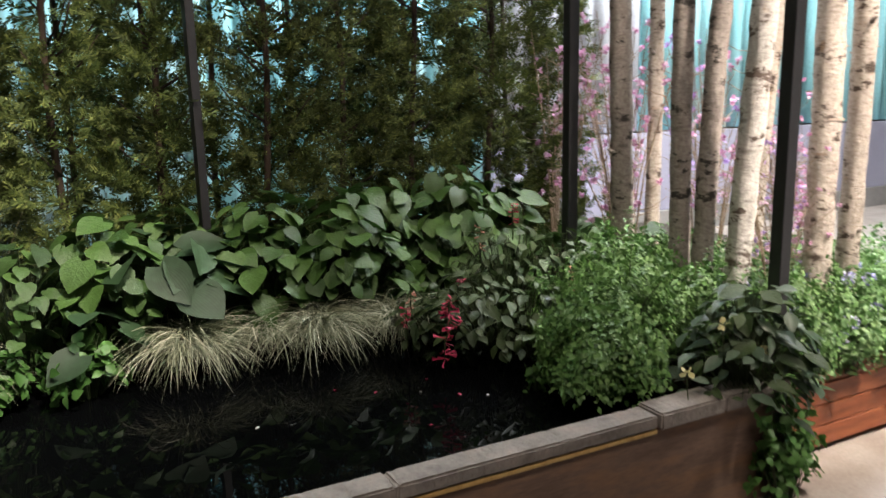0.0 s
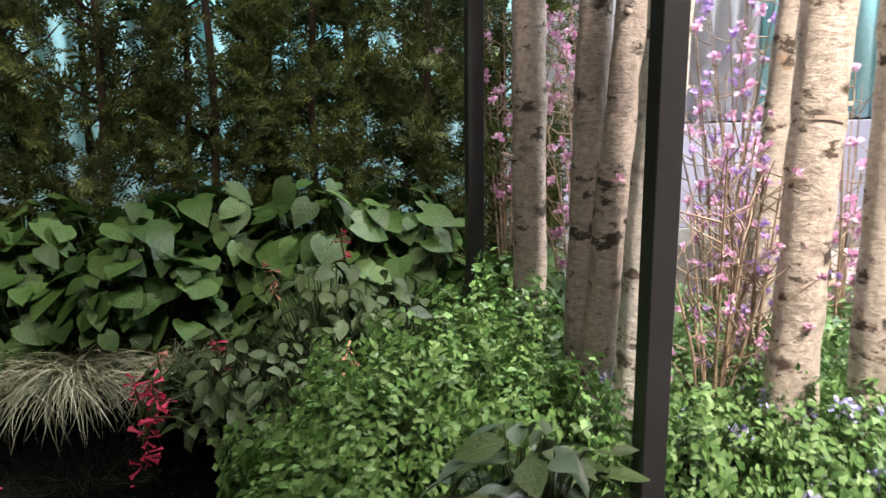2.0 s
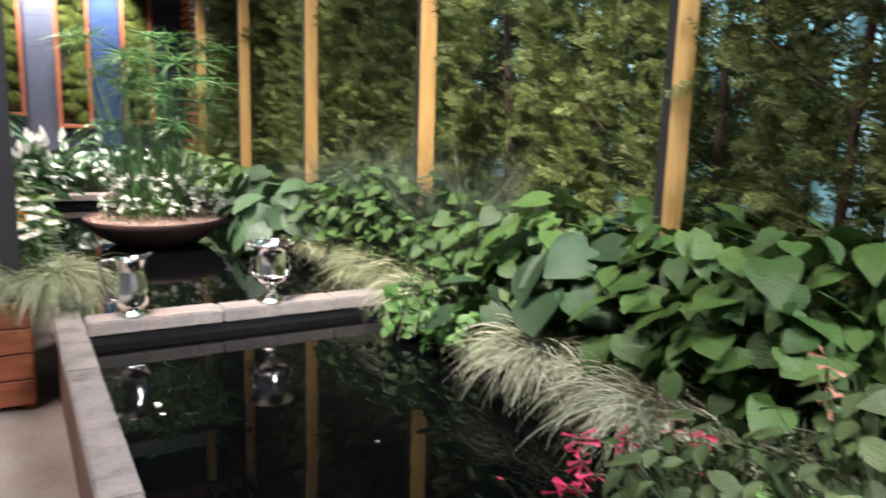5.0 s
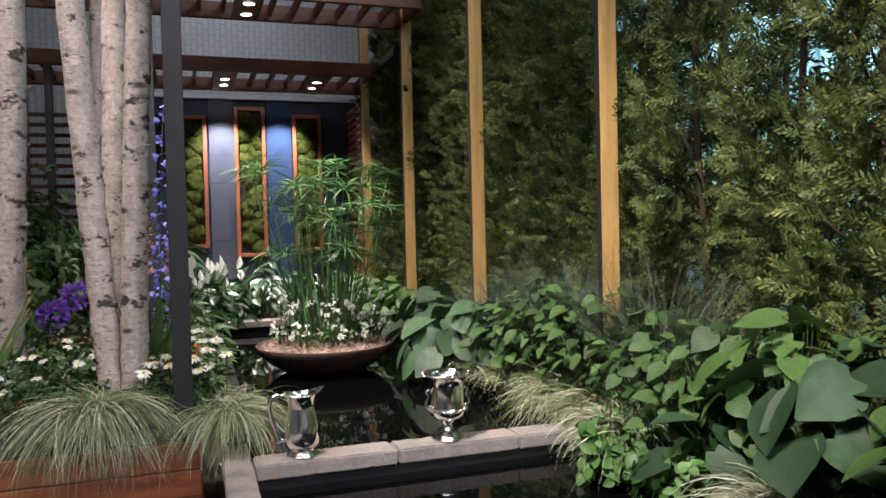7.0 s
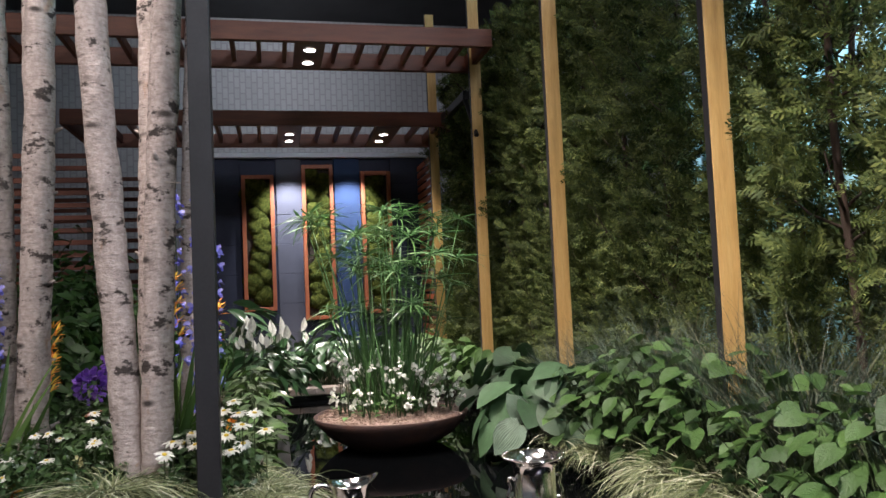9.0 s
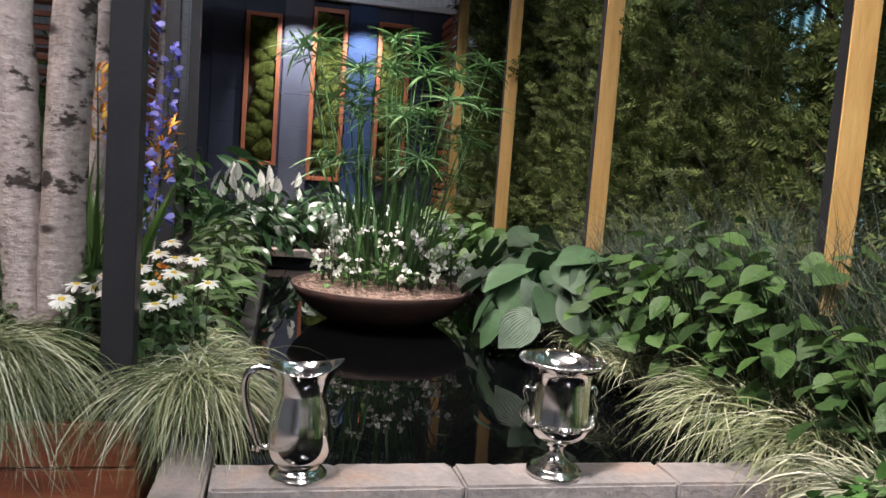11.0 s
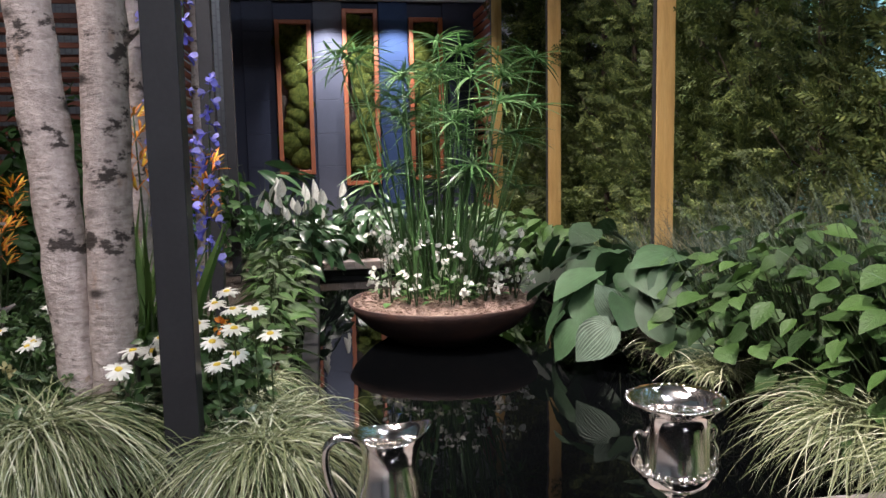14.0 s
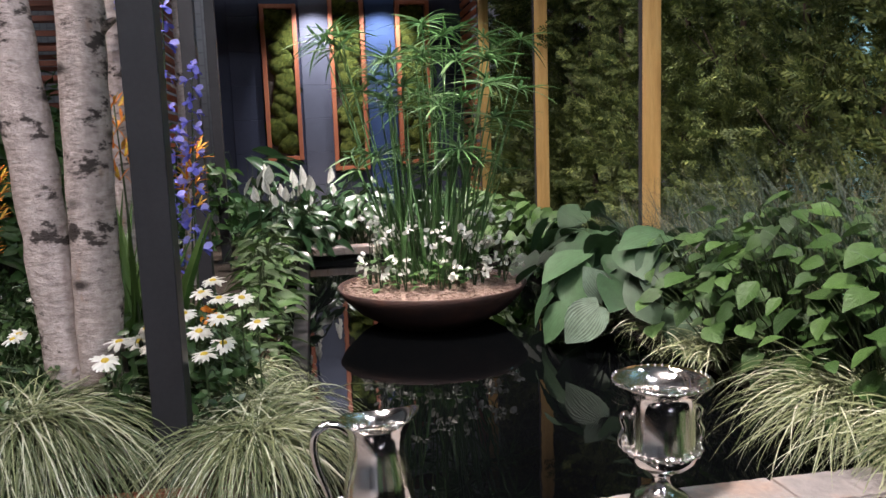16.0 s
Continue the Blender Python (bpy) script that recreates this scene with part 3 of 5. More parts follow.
def stone_run(name, start, end, lo, hi, axis, material, label, sizes, z0, z1):
    """A line of coping stones with narrow open joints, each a part."""
    root = thing(name, (0, 0, 0), label, "coping", "", "structure")
    a, i = start, 0
    while a < end - 0.03:
        b = min(end, a + sizes[i % len(sizes)])
        if end - b < 0.1:
            b = end
        j = 0.002 * ((i * 7) % 3)
        if axis == "x":
            me = rough_stone((a + 0.001, lo + j, z0), (b - 0.001, hi - j, z1 - 0.5 * j), i)
        else:
            me = rough_stone((lo + j, a + 0.001, z0), (hi - j, b - 0.001, z1 - 0.5 * j), i + 20)
        me.materials.append(material)
        part("coping_stone", me, root)
        a, i = b, i + 1
    return root


solid("pond_edge_strip", (-1.12, 1.704, 0.388), (1.70, 1.7135, 0.404), M_BATTEN, "thin pale wooden strip under the coping", "trim", bevel=0.002)
stone_run("front_coping", -1.15, 1.70, 1.695, 1.805, "x", M_CAP, "flat grey-brown stone coping along the pond", [0.92, 0.97, 0.96], 0.408, 0.458)
stone_run("cross_coping", 1.81, 3.42, -0.945, -0.80, "y", M_CAPL, "pale grey cut stone coping between the pools", [0.56, 0.53, 0.50], 0.40, 0.462)
stone_run("end_coping", 1.84, 3.4, -5.66, -5.44, "y", M_CAPL, "pale stone coping at the far end of the pool", [0.5], 0.41, 0.47)
stone_run("corner_coping", 1.703, 2.34, 1.688, 1.815, "x", M_CAP, "rough grey coping stones at the pond corner", [0.30, 0.36], 0.402, 0.462)

# ---- planting beds ----
solid("bed_north", (-8.4, 3.36, 0.0), (2.0, 4.9, 0.44), M_SOIL, "dark planting soil along the hedge", "soil", bevel=0.03)
solid("bed_east", (2.0, 1.9, 0.0), (4.6, 4.9, 0.44), M_SOIL, "dark planting soil under the birches", "soil", bevel=0.03)
solid("bed_west", (-5.4, -0.6, 0.0), (-1.2, 1.60, 0.44), M_SOIL, "dark planting soil in the timber box", "soil", bevel=0.03)
solid("bed_far", (-8.4, 0.2, 0.0), (-5.7, 3.3, 0.42), M_SOIL, "dark planting soil before the slate wall", "soil", bevel=0.03)


def board_box(name, label, rows, boards):
    """A timber planter side of horizontal boards, each a part."""
    root = thing(name, (0, 0, 0), label, "planter box", "timber planter boxes")
    for lo, hi, mat in boards:
        part("board", Shape().box(lo, hi, 0.004).mesh("board", mat), root)
    for lo, hi in rows:
        part("corner_post", Shape().box(lo, hi, 0.004).mesh("corner_post", M_REDWOOD), root)
    return root


Z = [(0.03, 0.145), (0.15, 0.262), (0.267, 0.376), (0.381, 0.492)]
board_box("timber_planter", "reddish stained timber planter box by the pond", [((-1.19, 1.57, 0.0), (-1.155, 1.612, 0.47))],
          [((-1.155, -0.6, a), (-1.13, 1.618, b), M_REDWOOD_Y) for a, b in Z] + [((-5.3, 1.60, a), (-1.157, 1.622, b), M_REDWOOD) for a, b in Z])
ZR = [(0.03, 0.12), (0.125, 0.215), (0.22, 0.31), (0.315, 0.40)]
board_box("timber_planter", "orange-brown stained timber planter under the birches", [((2.42, 1.88, 0.0), (2.46, 1.91, 0.40))],
          [((2.395, 1.85, a), (4.6, 1.875, b), M_REDWOOD) for a, b in ZR] + [((4.6, 1.85, a), (4.625, 4.9, b), M_REDWOOD_Y) for a, b in ZR])


# ---- posts ----
def steel_post(x, y, z0, z1, w=0.038):
    ob = thing("steel_post", (x, y, z0), "square black steel post standing in the planting", "post", "black garden posts")
    part("shaft", Shape().box((-w, -w, 0), (w, w, z1 - z0), 0.002).mesh("shaft", M_STEEL), ob)
    part("base_plate", Shape().box((-w - 0.03, -w - 0.03, 0.0), (w + 0.03, w + 0.03, 0.008), 0.002).mesh("base_plate", M_STEEL), ob)
    return ob


steel_post(2.506, 1.91, 0.44, 4.2, 0.028)
steel_post(2.44, 3.2, 0.44, 4.2, 0.03)
steel_post(-1.2, 1.555, 0.44, 4.2)
steel_post(-3.26, 1.365, 0.44, 3.4, 0.034)
steel_post(-5.2, 1.25, 0.44, 3.4, 0.034)
for k in range(-4, 1):
    px = 0.6 + 1.83 * k
    ob = thing("hedge_post", (px, 3.6, 0.44), "black steel post faced with a golden pine batten", "post", "battened posts along the hedge")
    part("shaft", Shape().box((-0.018, -0.05, 0), (0.0, 0.05, 4.0), 0.002).box((-0.018, -0.054, 0), (0.019, -0.05, 4.0)).mesh("shaft", M_STEEL), ob)
    part("batten", Shape().box((0.001, -0.049, 0), (0.02, 0.05, 4.0), 0.003).mesh("batten", M_BATTEN), ob, "golden pine face board")


# ---- birches ----
def birch(base, top, r0, r1, bark, label, seed, height=4.6, peel=0, stubs=4):
    """A birch trunk through two points of its line, with knots and branch stubs."""
    rng = random.Random(seed)
    b, t = Vector(base), Vector(top)
    d = (t - b) / (t.z - b.z)
    root = thing("birch_tree", b + d * (0.42 - b.z), label, "tree", "birch trunks")
    n, sides = 80, 18
    path, rad = [], []
    for i in range(n):
        h = (height - 0.42) * i / (n - 1)
        wob = 0.008 * math.sin(h * 2.1 + seed)
        path.append((d.x * h + wob, d.y * h - wob * 0.6, h))
        flare = 1 + 0.35 * math.exp(-h * 9)
        rad.append((r0 + (r1 - r0) * h / height) * flare * (1 + 0.035 * math.sin(h * 17 + seed) * rng.random()))
    s = Shape().tube(path, rad, sides)
    s.v = [tuple(Vector(p) * 1.0 + Vector((noise.noise(Vector(p) * 9 + Vector((seed, 0, 0))), noise.noise(Vector(p) * 9 + Vector((0, seed, 3))), 0)) * r0 * 0.12 + Vector((noise.noise(Vector(p) * 26 + Vector((0, 0, seed))), noise.noise(Vector(p) * 26 + Vector((5, 0, seed))), 0)) * r0 * 0.07) for p in s.v]
    part("trunk", s.mesh("trunk", bark, True), root)
    for k in range(stubs):
        h = 0.25 + rng.random() * 2.4
        a = rng.random() * 6.28
        c = Vector((d.x * h, d.y * h, h)) + Vector((math.cos(a), math.sin(a), 0)) * r0 * 0.8
        e = c + Vector((math.cos(a), math.sin(a), 0.5)) * (0.02 + 0.03 * rng.random())
        part("branch_stub", Shape().tube([c, (c + e) / 2, e], [0.016, 0.010, 0.006], 7).mesh("branch_stub", M_BIRCHD, True), root, "dark broken branch stub")
    for k in range(peel):
        h = 0.2 + rng.random() * 2.2
        a = rng.random() * 6.28
        rr = r0 * 1.02
        w, l = 0.003 + 0.009 * rng.random(), 0.3 + 0.9 * rng.random()
        v, q = [], []
        for i in range(6):
            aa = a + l * i / 5
            lift = 1 + 0.28 * (i / 5) ** 2
            for zz in (0, w):
                v.append((d.x * h + rr * lift * math.cos(aa), d.y * h + rr * lift * math.sin(aa), h + zz))
            if i:
                o = 2 * i
                q.append((o - 2, o, o + 1, o - 1))
        part("bark_curl", quad_mesh("bark_curl", v, q, M_PEEL, True), root, "curl of peeling papery bark")
    return root


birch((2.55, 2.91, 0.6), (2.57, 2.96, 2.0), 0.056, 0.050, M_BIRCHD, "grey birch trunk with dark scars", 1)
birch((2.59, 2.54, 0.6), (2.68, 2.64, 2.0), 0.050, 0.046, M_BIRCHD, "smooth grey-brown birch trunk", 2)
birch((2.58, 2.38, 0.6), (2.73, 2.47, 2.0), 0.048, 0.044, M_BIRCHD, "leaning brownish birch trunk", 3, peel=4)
birch((2.63, 2.22, 0.6), (2.66, 2.18, 2.0), 0.055, 0.050, M_BIRCHF, "bright white birch trunk with flaky bark", 4, peel=10)
birch((2.99, 2.09, 0.6), (3.03, 2.16, 2.0), 0.062, 0.058, M_BIRCHP, "thick peeling birch trunk with orange patches", 5, peel=26)
birch((3.25, 2.14, 0.6), (3.16, 2.08, 2.0), 0.050, 0.044, M_BIRCHP, "slender tan birch trunk with branch scars", 6, peel=6)
birch((3.1, 3.3, 0.6), (3.16, 3.34, 2.0), 0.045, 0.04, M_BIRCHP, "thin orange-brown birch trunk", 7, peel=5)
birch((3.3, 2.75, 0.6), (3.38, 2.7, 2.0), 0.05, 0.045, M_BIRCHP, "tan birch trunk behind the others", 8, peel=5)
birch((-1.47, 1.262, 0.6), (-1.49, 1.17, 2.0), 0.059, 0.052, M_BIRCH, "white birch trunk with dark eye scars", 11)
birch((-1.43, 1.348, 0.6), (-1.38, 1.41, 2.0), 0.056, 0.050, M_BIRCH, "white birch trunk rising from a shared root", 12, peel=3)
birch((-2.42, 1.2, 0.6), (-2.3, 1.23, 2.0), 0.065, 0.058, M_BIRCH, "pale birch trunk behind the daisies", 13)
birch((-2.2, 0.72, 0.6), (-2.1, 0.78, 2.0), 0.068, 0.06, M_BIRCH, "spot-lit white birch trunk", 14, peel=4)
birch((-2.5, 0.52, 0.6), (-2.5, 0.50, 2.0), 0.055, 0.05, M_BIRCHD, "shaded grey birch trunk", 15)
birch((-3.7, 0.95, 0.6), (-3.7, 1.0, 2.0), 0.05, 0.045, M_BIRCH, "thin white birch trunk by the far bed", 16)
birch((-4.3, 1.15, 0.6), (-4.25, 1.2, 2.0), 0.05, 0.045, M_BIRCH, "thin white birch trunk in the far bed", 17)


# ---- far pavilion ----
solid("pavilion_wall", (-8.75, 0.9, 0), (-8.62, 3.9, 3.22), M_WALLNAVY, "dark navy back wall of the pavilion", "wall")


def padded_panel(y0, y1, material, label, rows):
    root = thing("padded_panel", (-8.62, (y0 + y1) / 2, 0.45), label, "wall panel", "padded wall panels")
    h = 2.72 / rows
    for k in range(rows):
        part("pad", Shape().box((0, y0 - (y0 + y1) / 2, k * h + 0.001), (0.045, y1 - (y0 + y1) / 2, (k + 1) * h), 0.003).mesh("pad", material), root)


padded_panel(1.05, 1.40, M_WALLNAVY, "dark padded fabric wall panel", 7)
padded_panel(1.86, 2.19, M_WALLGREY, "slate grey padded fabric wall panel", 7)
padded_panel(2.62, 2.96, M_WALLBLUE, "deep blue padded fabric wall panel", 7)
padded_panel(3.38, 3.86, M_WALLNAVY, "dark padded fabric wall panel", 7)


def moss_frame(y0, y1, z0, z1, seed):
    yc = (y0 + y1) / 2
    root = thing("moss_picture", (-8.6, yc, z0), "tall orange wooden frame filled with green moss cushions", "wall art", "moss pictures")
    w, h, t = (y1 - y0) / 2, z1 - z0, 0.05
    part("backing", Shape().box((0, -w + 0.01, 0.01), (0.02, w - 0.01, h - 0.01)).mesh("backing", M_SOIL), root)
    for lo, hi in (((0.0, -w, 0), (0.10, -w + t, h)), ((0.0, w - t, 0), (0.10, w, h)), ((0.0, -w + t, 0), (0.10, w - t, t)), ((0.0, -w + t, h - t), (0.10, w - t, h))):
        part("frame_rail", Shape().box(lo, hi, 0.004).mesh("frame_rail", M_FRAME), root)
    rng = random.Random(seed)
    for k in range(34):
        bm = bmesh.new()
        bmesh.ops.create_icosphere(bm, subdivisions=2, radius=0.075 + 0.06 * rng.random())
        for p in bm.verts:
            p.co *= 1 + 0.3 * noise.noise(p.co * 20 + Vector((k, seed, 0))) + 0.12 * noise.noise(p.co * 70)
            p.co.x *= 0.55
        me = bpy.data.meshes.new("moss_cushion")
        bm.to_mesh(me); bm.free()
        me.materials.append(M_MOSS)
        me.polygons.foreach_set("use_smooth", [True] * len(me.polygons))
        part("moss_cushion", me, root, "", Matrix.Translation((0.035, rng.uniform(-w + 0.1, w - 0.1), 0.1 + (h - 0.2) * (k + rng.random()) / 34)))


moss_frame(1.42, 1.83, 1.14, 2.91, 1)
moss_frame(2.19, 2.60, 1.0, 3.04, 2)
moss_frame(2.97, 3.37, 1.05, 2.95, 3)


def pergola(x0, x1, y0, y1, z, lights, rafters, label):
    root = thing("pergola_roof", (0, 0, z), label, "pergola", "pergola roofs")
    for a, b in ((x0, x0 + 0.05), (x1 - 0.05, x1)):
        part("beam", Shape().box((a, y0, 0), (b, y1, 0.15), 0.004).mesh("beam", M_BEAM), root)
    for yy in (y0, y1 - 0.05):
        part("side_beam", Shape().box((x0 + 0.052, yy, 0), (x1 - 0.052, yy + 0.05, 0.15), 0.004).mesh("side_beam", M_BEAM), root)
    yy = y0 + 0.12
    while yy < y1 - 0.1:
        part("slat", Shape().box((x0 + 0.052, yy, 0.05), (x1 - 0.052, yy + 0.035, 0.13), 0.003).mesh("slat", M_BEAM), root)
        yy += rafters
    for yl in sorted({l[1] for l in lights}):
        part("lamp_board", Shape().box((x0 + 0.052, yl - 0.12, 0.0), (x1 - 0.052, yl + 0.12, 0.028), 0.003).mesh("lamp_board", M_BEAM), root)
    for lx, ly in lights:
        f = thing("downlight", (lx, ly, z), "small round recessed downlight glowing white", "lamp", "pergola downlights")
        part("rim", Shape().lathe([(0.055, -0.002), (0.062, -0.008), (0.05, -0.012), (0.045, -0.004)], 20).mesh("rim", M_STEEL, True), f)
        part("lens", Shape().lathe([(0.001, -0.006), (0.045, -0.006)], 20).mesh("lens", M_LENS), f, "glowing white lens")
        lamp("downlight_beam", "SPOT", (lx, ly, z - 0.03), (lx - 0.15, ly, 0), 260, 0.04, WARM, 95, 0.8)


pergola(-5.15, -4.38, -0.3, 3.62, 3.3, [(-4.58, 2.13), (-4.92, 2.13)], 0.21, "dark red stained slatted pergola roof")
pergola(-7.25, -6.1, -0.13, 3.70, 3.02, [(-6.5, 2.0), (-6.85, 2.0), (-6.5, 3.0), (-6.85, 3.0)], 0.21, "dark red stained slatted roof of the far pavilion")
tie = thing("steel_tie", (-5.3, 3.58, 3.06), "black steel tie beam between the pergola roofs", "beam")
part("bar", Shape().box((-0.85, -0.03, 0), (0.15, 0.03, 0.08), 0.003).mesh("bar", M_STEEL), tie)
part("brace", Shape().tube([(0.45, 0, -0.4), (0.1, 0, 0.02)], 0.022, 8).mesh("brace", M_STEEL), tie)
lamp("wall_washer", "SPOT", (-8.05, 2.02, 3.0), (-8.6, 2.02, 2.2), 240, 0.03, COOL, 75, 0.8)
lamp("wall_washer", "SPOT", (-8.05, 2.8, 3.0), (-8.6, 2.8, 2.2), 240, 0.03, COOL, 75, 0.8)


def slat_screen(x, y, along, length, z0, z1, label, gap=0.095, deep=0.06, wood=None):
    root = thing("slat_screen", (x, y, z0), label, "screen", "slatted wood screens")
    z = 0.0
    while z < z1 - z0:
        hi = (length, 0.025, z + deep) if along == "x" else (0.025, length, z + deep)
        part("slat", Shape().box((0, 0, z), hi, 0.002).mesh("slat", wood or M_FRAME), root)
        z += gap
    for s in (0.0, length - 0.05):
        lo, hi = ((s, 0.027, 0), (s + 0.05, 0.07, z1 - z0)) if along == "x" else ((-0.045, s, 0), (-0.002, s + 0.05, z1 - z0))
        part("upright", Shape().box(lo, hi, 0.003).mesh("upright", M_STEEL), root)


solid("trim", (-8.6, 0.9, 3.14), (-8.5, 3.9, 3.2), M_PALE, "pale strip along the top of the pavilion wall", "trim")
slat_screen(-8.4, 3.72, "x", 1.1, 0.45, 3.0, "orange slatted wood screen beside the pavilion")
slat_screen(-8.2, 0.55, "x", 1.6, 0.45, 3.0, "orange slatted wood screen beside the pavilion")
slat_screen(-6.3, -2.2, "y", 2.3, 0.45, 2.75, "brown slatted wood screen behind the flower bed", 0.12, 0.045, M_BEAM)
slat_screen(-8.6, -2.6, "y", 2.9, 0.0, 2.9, "dark slatted wood screen behind the flower bed", 0.13, 0.05, M_BEAM)
steel_post(-6.08, 0.33, 0.42, 3.02, 0.035)
steel_post(-6.2, -0.9, 0.0, 2.6, 0.03)
lamp("screen_light", "SPOT", (-5.2, -0.6, 3.6), (-6.3, -1.0, 1.3), 60, 0.05, WARM, 70, 0.7)
grey_box = thing("grey_planter", (-4.55, 0.3, 0.44), "low smooth grey planter box in the far bed", "planter")
part("box", Shape().box((-0.2, -0.35, 0.0), (0.2, 0.35, 0.27), 0.012).mesh("box", M_HALLBOX), grey_box)
part("soil", Shape().box((-0.17, -0.32, 0.271), (0.17, 0.32, 0.28)).mesh("soil", M_SOIL), grey_box)


# ---- cedar hedge ----
def cedar_meshes(seed, clumps, each, radius, height, material, low, grow=1.0, template=T_SPRAY):
    """Branchlets set in plumes round a columnar cedar, most on the side that faces the pond, each a fan of nodding sprays."""
    rng = np.random.default_rng(seed)
    z = low + (height - low) * rng.random(clumps) ** 1.1
    plume = -np.pi / 2 + np.linspace(-2.0, 2.0, 7) + 0.12 * rng.standard_normal(7)
    lane = np.clip(np.rint(3 + 1.7 * rng.standard_normal(clumps)), 0, 6).astype(int)
    phi = plume[lane] + 0.16 * rng.standard_normal(clumps) + 0.14 * np.sin(z * 3 + lane)
    r = radius * (0.42 + 0.5 * rng.random(clumps) ** 0.6) * (0.82 + 0.24 * np.sin(z * 6.5 + seed + lane * 2.3)) * np.clip((height + 0.3 - z) / 1.2, 0.25, 1)
    out = np.stack([np.cos(phi), np.sin(phi), 0 * phi], 1)
    core = out * r[:, None] + np.stack([0 * z, 0 * z, z], 1)
    lean = unit(out * (0.5 + 0.5 * rng.random(clumps))[:, None] + np.stack([0 * z, 0 * z, 0.15 + 0.9 * rng.random(clumps)], 1) + 0.22 * rng.standard_normal((clumps, 3)))
    core, lean, out = (np.repeat(k, each, axis=0) for k in (core, lean, out))
    n = clumps * each
    step = rng.random(n)
    across = np.cross(out, [0, 0, 1.0])
    pos = core + lean * (0.15 * step - 0.03)[:, None] + 0.014 * rng.standard_normal((n, 3))
    way = lean + across * (0.75 * rng.standard_normal(n) * (1.15 - step))[:, None] + out * 0.25 + 0.25 * rng.standard_normal((n, 3)) - np.array([0, 0, 0.30]) * rng.random(n)[:, None]
    up = out * 0.8 + across * (0.8 * rng.standard_normal(n))[:, None] + np.array([0, 0, 0.35]) + 0.25 * rng.standard_normal((n, 3))
    return scatter("foliage", template, pos, way, up, grow * (0.06 + 0.06 * rng.random(n)), material)


def cedar_trunk(seed, height, bare):
    rng = random.Random(seed)
    s = Shape()
    s.tube([(0.02 * math.sin(h * 3 + seed), 0.02 * math.cos(h * 2), h) for h in np.linspace(0, height, 12)], [0.021 - 0.012 * k / 11 for k in range(12)], 8)
    for k in range(34 if bare else 24):
        h = 0.3 + rng.random() * (height - 0.6)
        a = rng.random() * 6.28
        l = 0.12 + 0.25 * rng.random()
        s.tube([(0, 0, h), (math.cos(a) * l * 0.6, math.sin(a) * l * 0.6, h + l * 0.35), (math.cos(a) * l, math.sin(a) * l, h + l * 0.8)], [0.008, 0.005, 0.002], 5)
    return s.mesh("trunk", M_BARK, True)


HEDGE_DENSE = [(cedar_meshes(20 + k, 310, 11, 0.33, 3.4, L_CEDAR, 0.05, 0.86), cedar_trunk(k, 3.4, False)) for k in range(4)]
HEDGE_THIN = [(cedar_meshes(40 + k, 360, 12, 0.38, 3.4, L_CEDARB, 0.05, 0.78), cedar_trunk(9 + k, 3.4, True)) for k in range(3)]
HEDGE_BACK = (cedar_meshes(70, 150, 8, 0.42, 3.4, L_CEDAR, 0.0, 1.4), cedar_trunk(31, 3.4, False))
rng_h = random.Random(5)
hx, k = -7.2, 0
while hx < 2.95:
    thin = hx > 0.6
    fol, tru = (HEDGE_THIN if thin else HEDGE_DENSE)[k % (3 if thin else 4)]
    ob = thing("cedar_tree", (hx, 4.05 + 0.08 * rng_h.uniform(-1, 1), 0.44), "loose brownish-green columnar cedar with light between its sprays" if thin else "dense yellow-green columnar cedar in the tall hedge", "tree", "cedar hedge trees")
    ob.rotation_euler = (0, 0, rng_h.uniform(-0.7, 0.7))
    part("trunk", tru, ob)
    part("foliage", HEDGE_BACK[0] if hx < -5.4 else fol, ob)
    hx += (0.46 if thin else 0.52) + 0.08 * rng_h.uniform(-1, 1)
    k += 1

hx = -8.3
while hx < 0.7:
    ob = thing("cedar_tree", (hx, 4.46, 0.44), "shaded cedar in the back row of the hedge", "tree", "cedar hedge trees")
    ob.rotation_euler = (0, 0, rng_h.uniform(-0.8, 0.8))
    part("trunk", HEDGE_BACK[1], ob)
    part("foliage", HEDGE_BACK[0], ob)
    hx += 0.52 + 0.1 * rng_h.uniform(-1, 1)

for i, hx in enumerate([0.85, 1.3, 1.7, 2.1, 2.5, 2.85]):
    ob = thing("cedar_tree", (hx, 4.5, 0.44), "loose brownish cedar in the back row of the hedge", "tree", "cedar hedge trees")
    ob.rotation_euler = (0, 0, 0.9 * i)
    part("trunk", HEDGE_THIN[i % 3][1], ob)
    part("foliage", HEDGE_BACK[0], ob)

# ---- leaf meshes shared by the plants ----
HEARTS = [mesh_of(T_HEART, "leaf", L_HEART), mesh_of(T_HEARTB, "leaf", L_HEART)]
LIMES = [mesh_of(T_HEART, "leaf", L_LIME), mesh_of(T_OVAL, "leaf", L_HEART), mesh_of(T_HEART, "leaf", L_HEART), mesh_of(T_HEARTB, "leaf", L_LIME)]
GREYS = [mesh_of(T_OVAL, "leaf", L_GREY), mesh_of(T_OVAL, "leaf", L_GREY)]
HOSTAS = [mesh_of(T_HOSTA, "leaf", L_HOSTA), mesh_of(T_HEART, "leaf", L_HOSTA)]
SLATES = [mesh_of(T_OVAL, "leaf", L_SLATE), mesh_of(T_OVAL, "leaf", L_GREY), mesh_of(T_LANCE, "leaf", L_SLATE)]
DARKS = [mesh_of(T_OVAL, "leaf", L_DARK), mesh_of(T_LANCE, "leaf", L_DARK)]
LANCES = [mesh_of(T_LANCE, "leaf", L_HEART), mesh_of(T_LANCE, "leaf", L_GREY)]


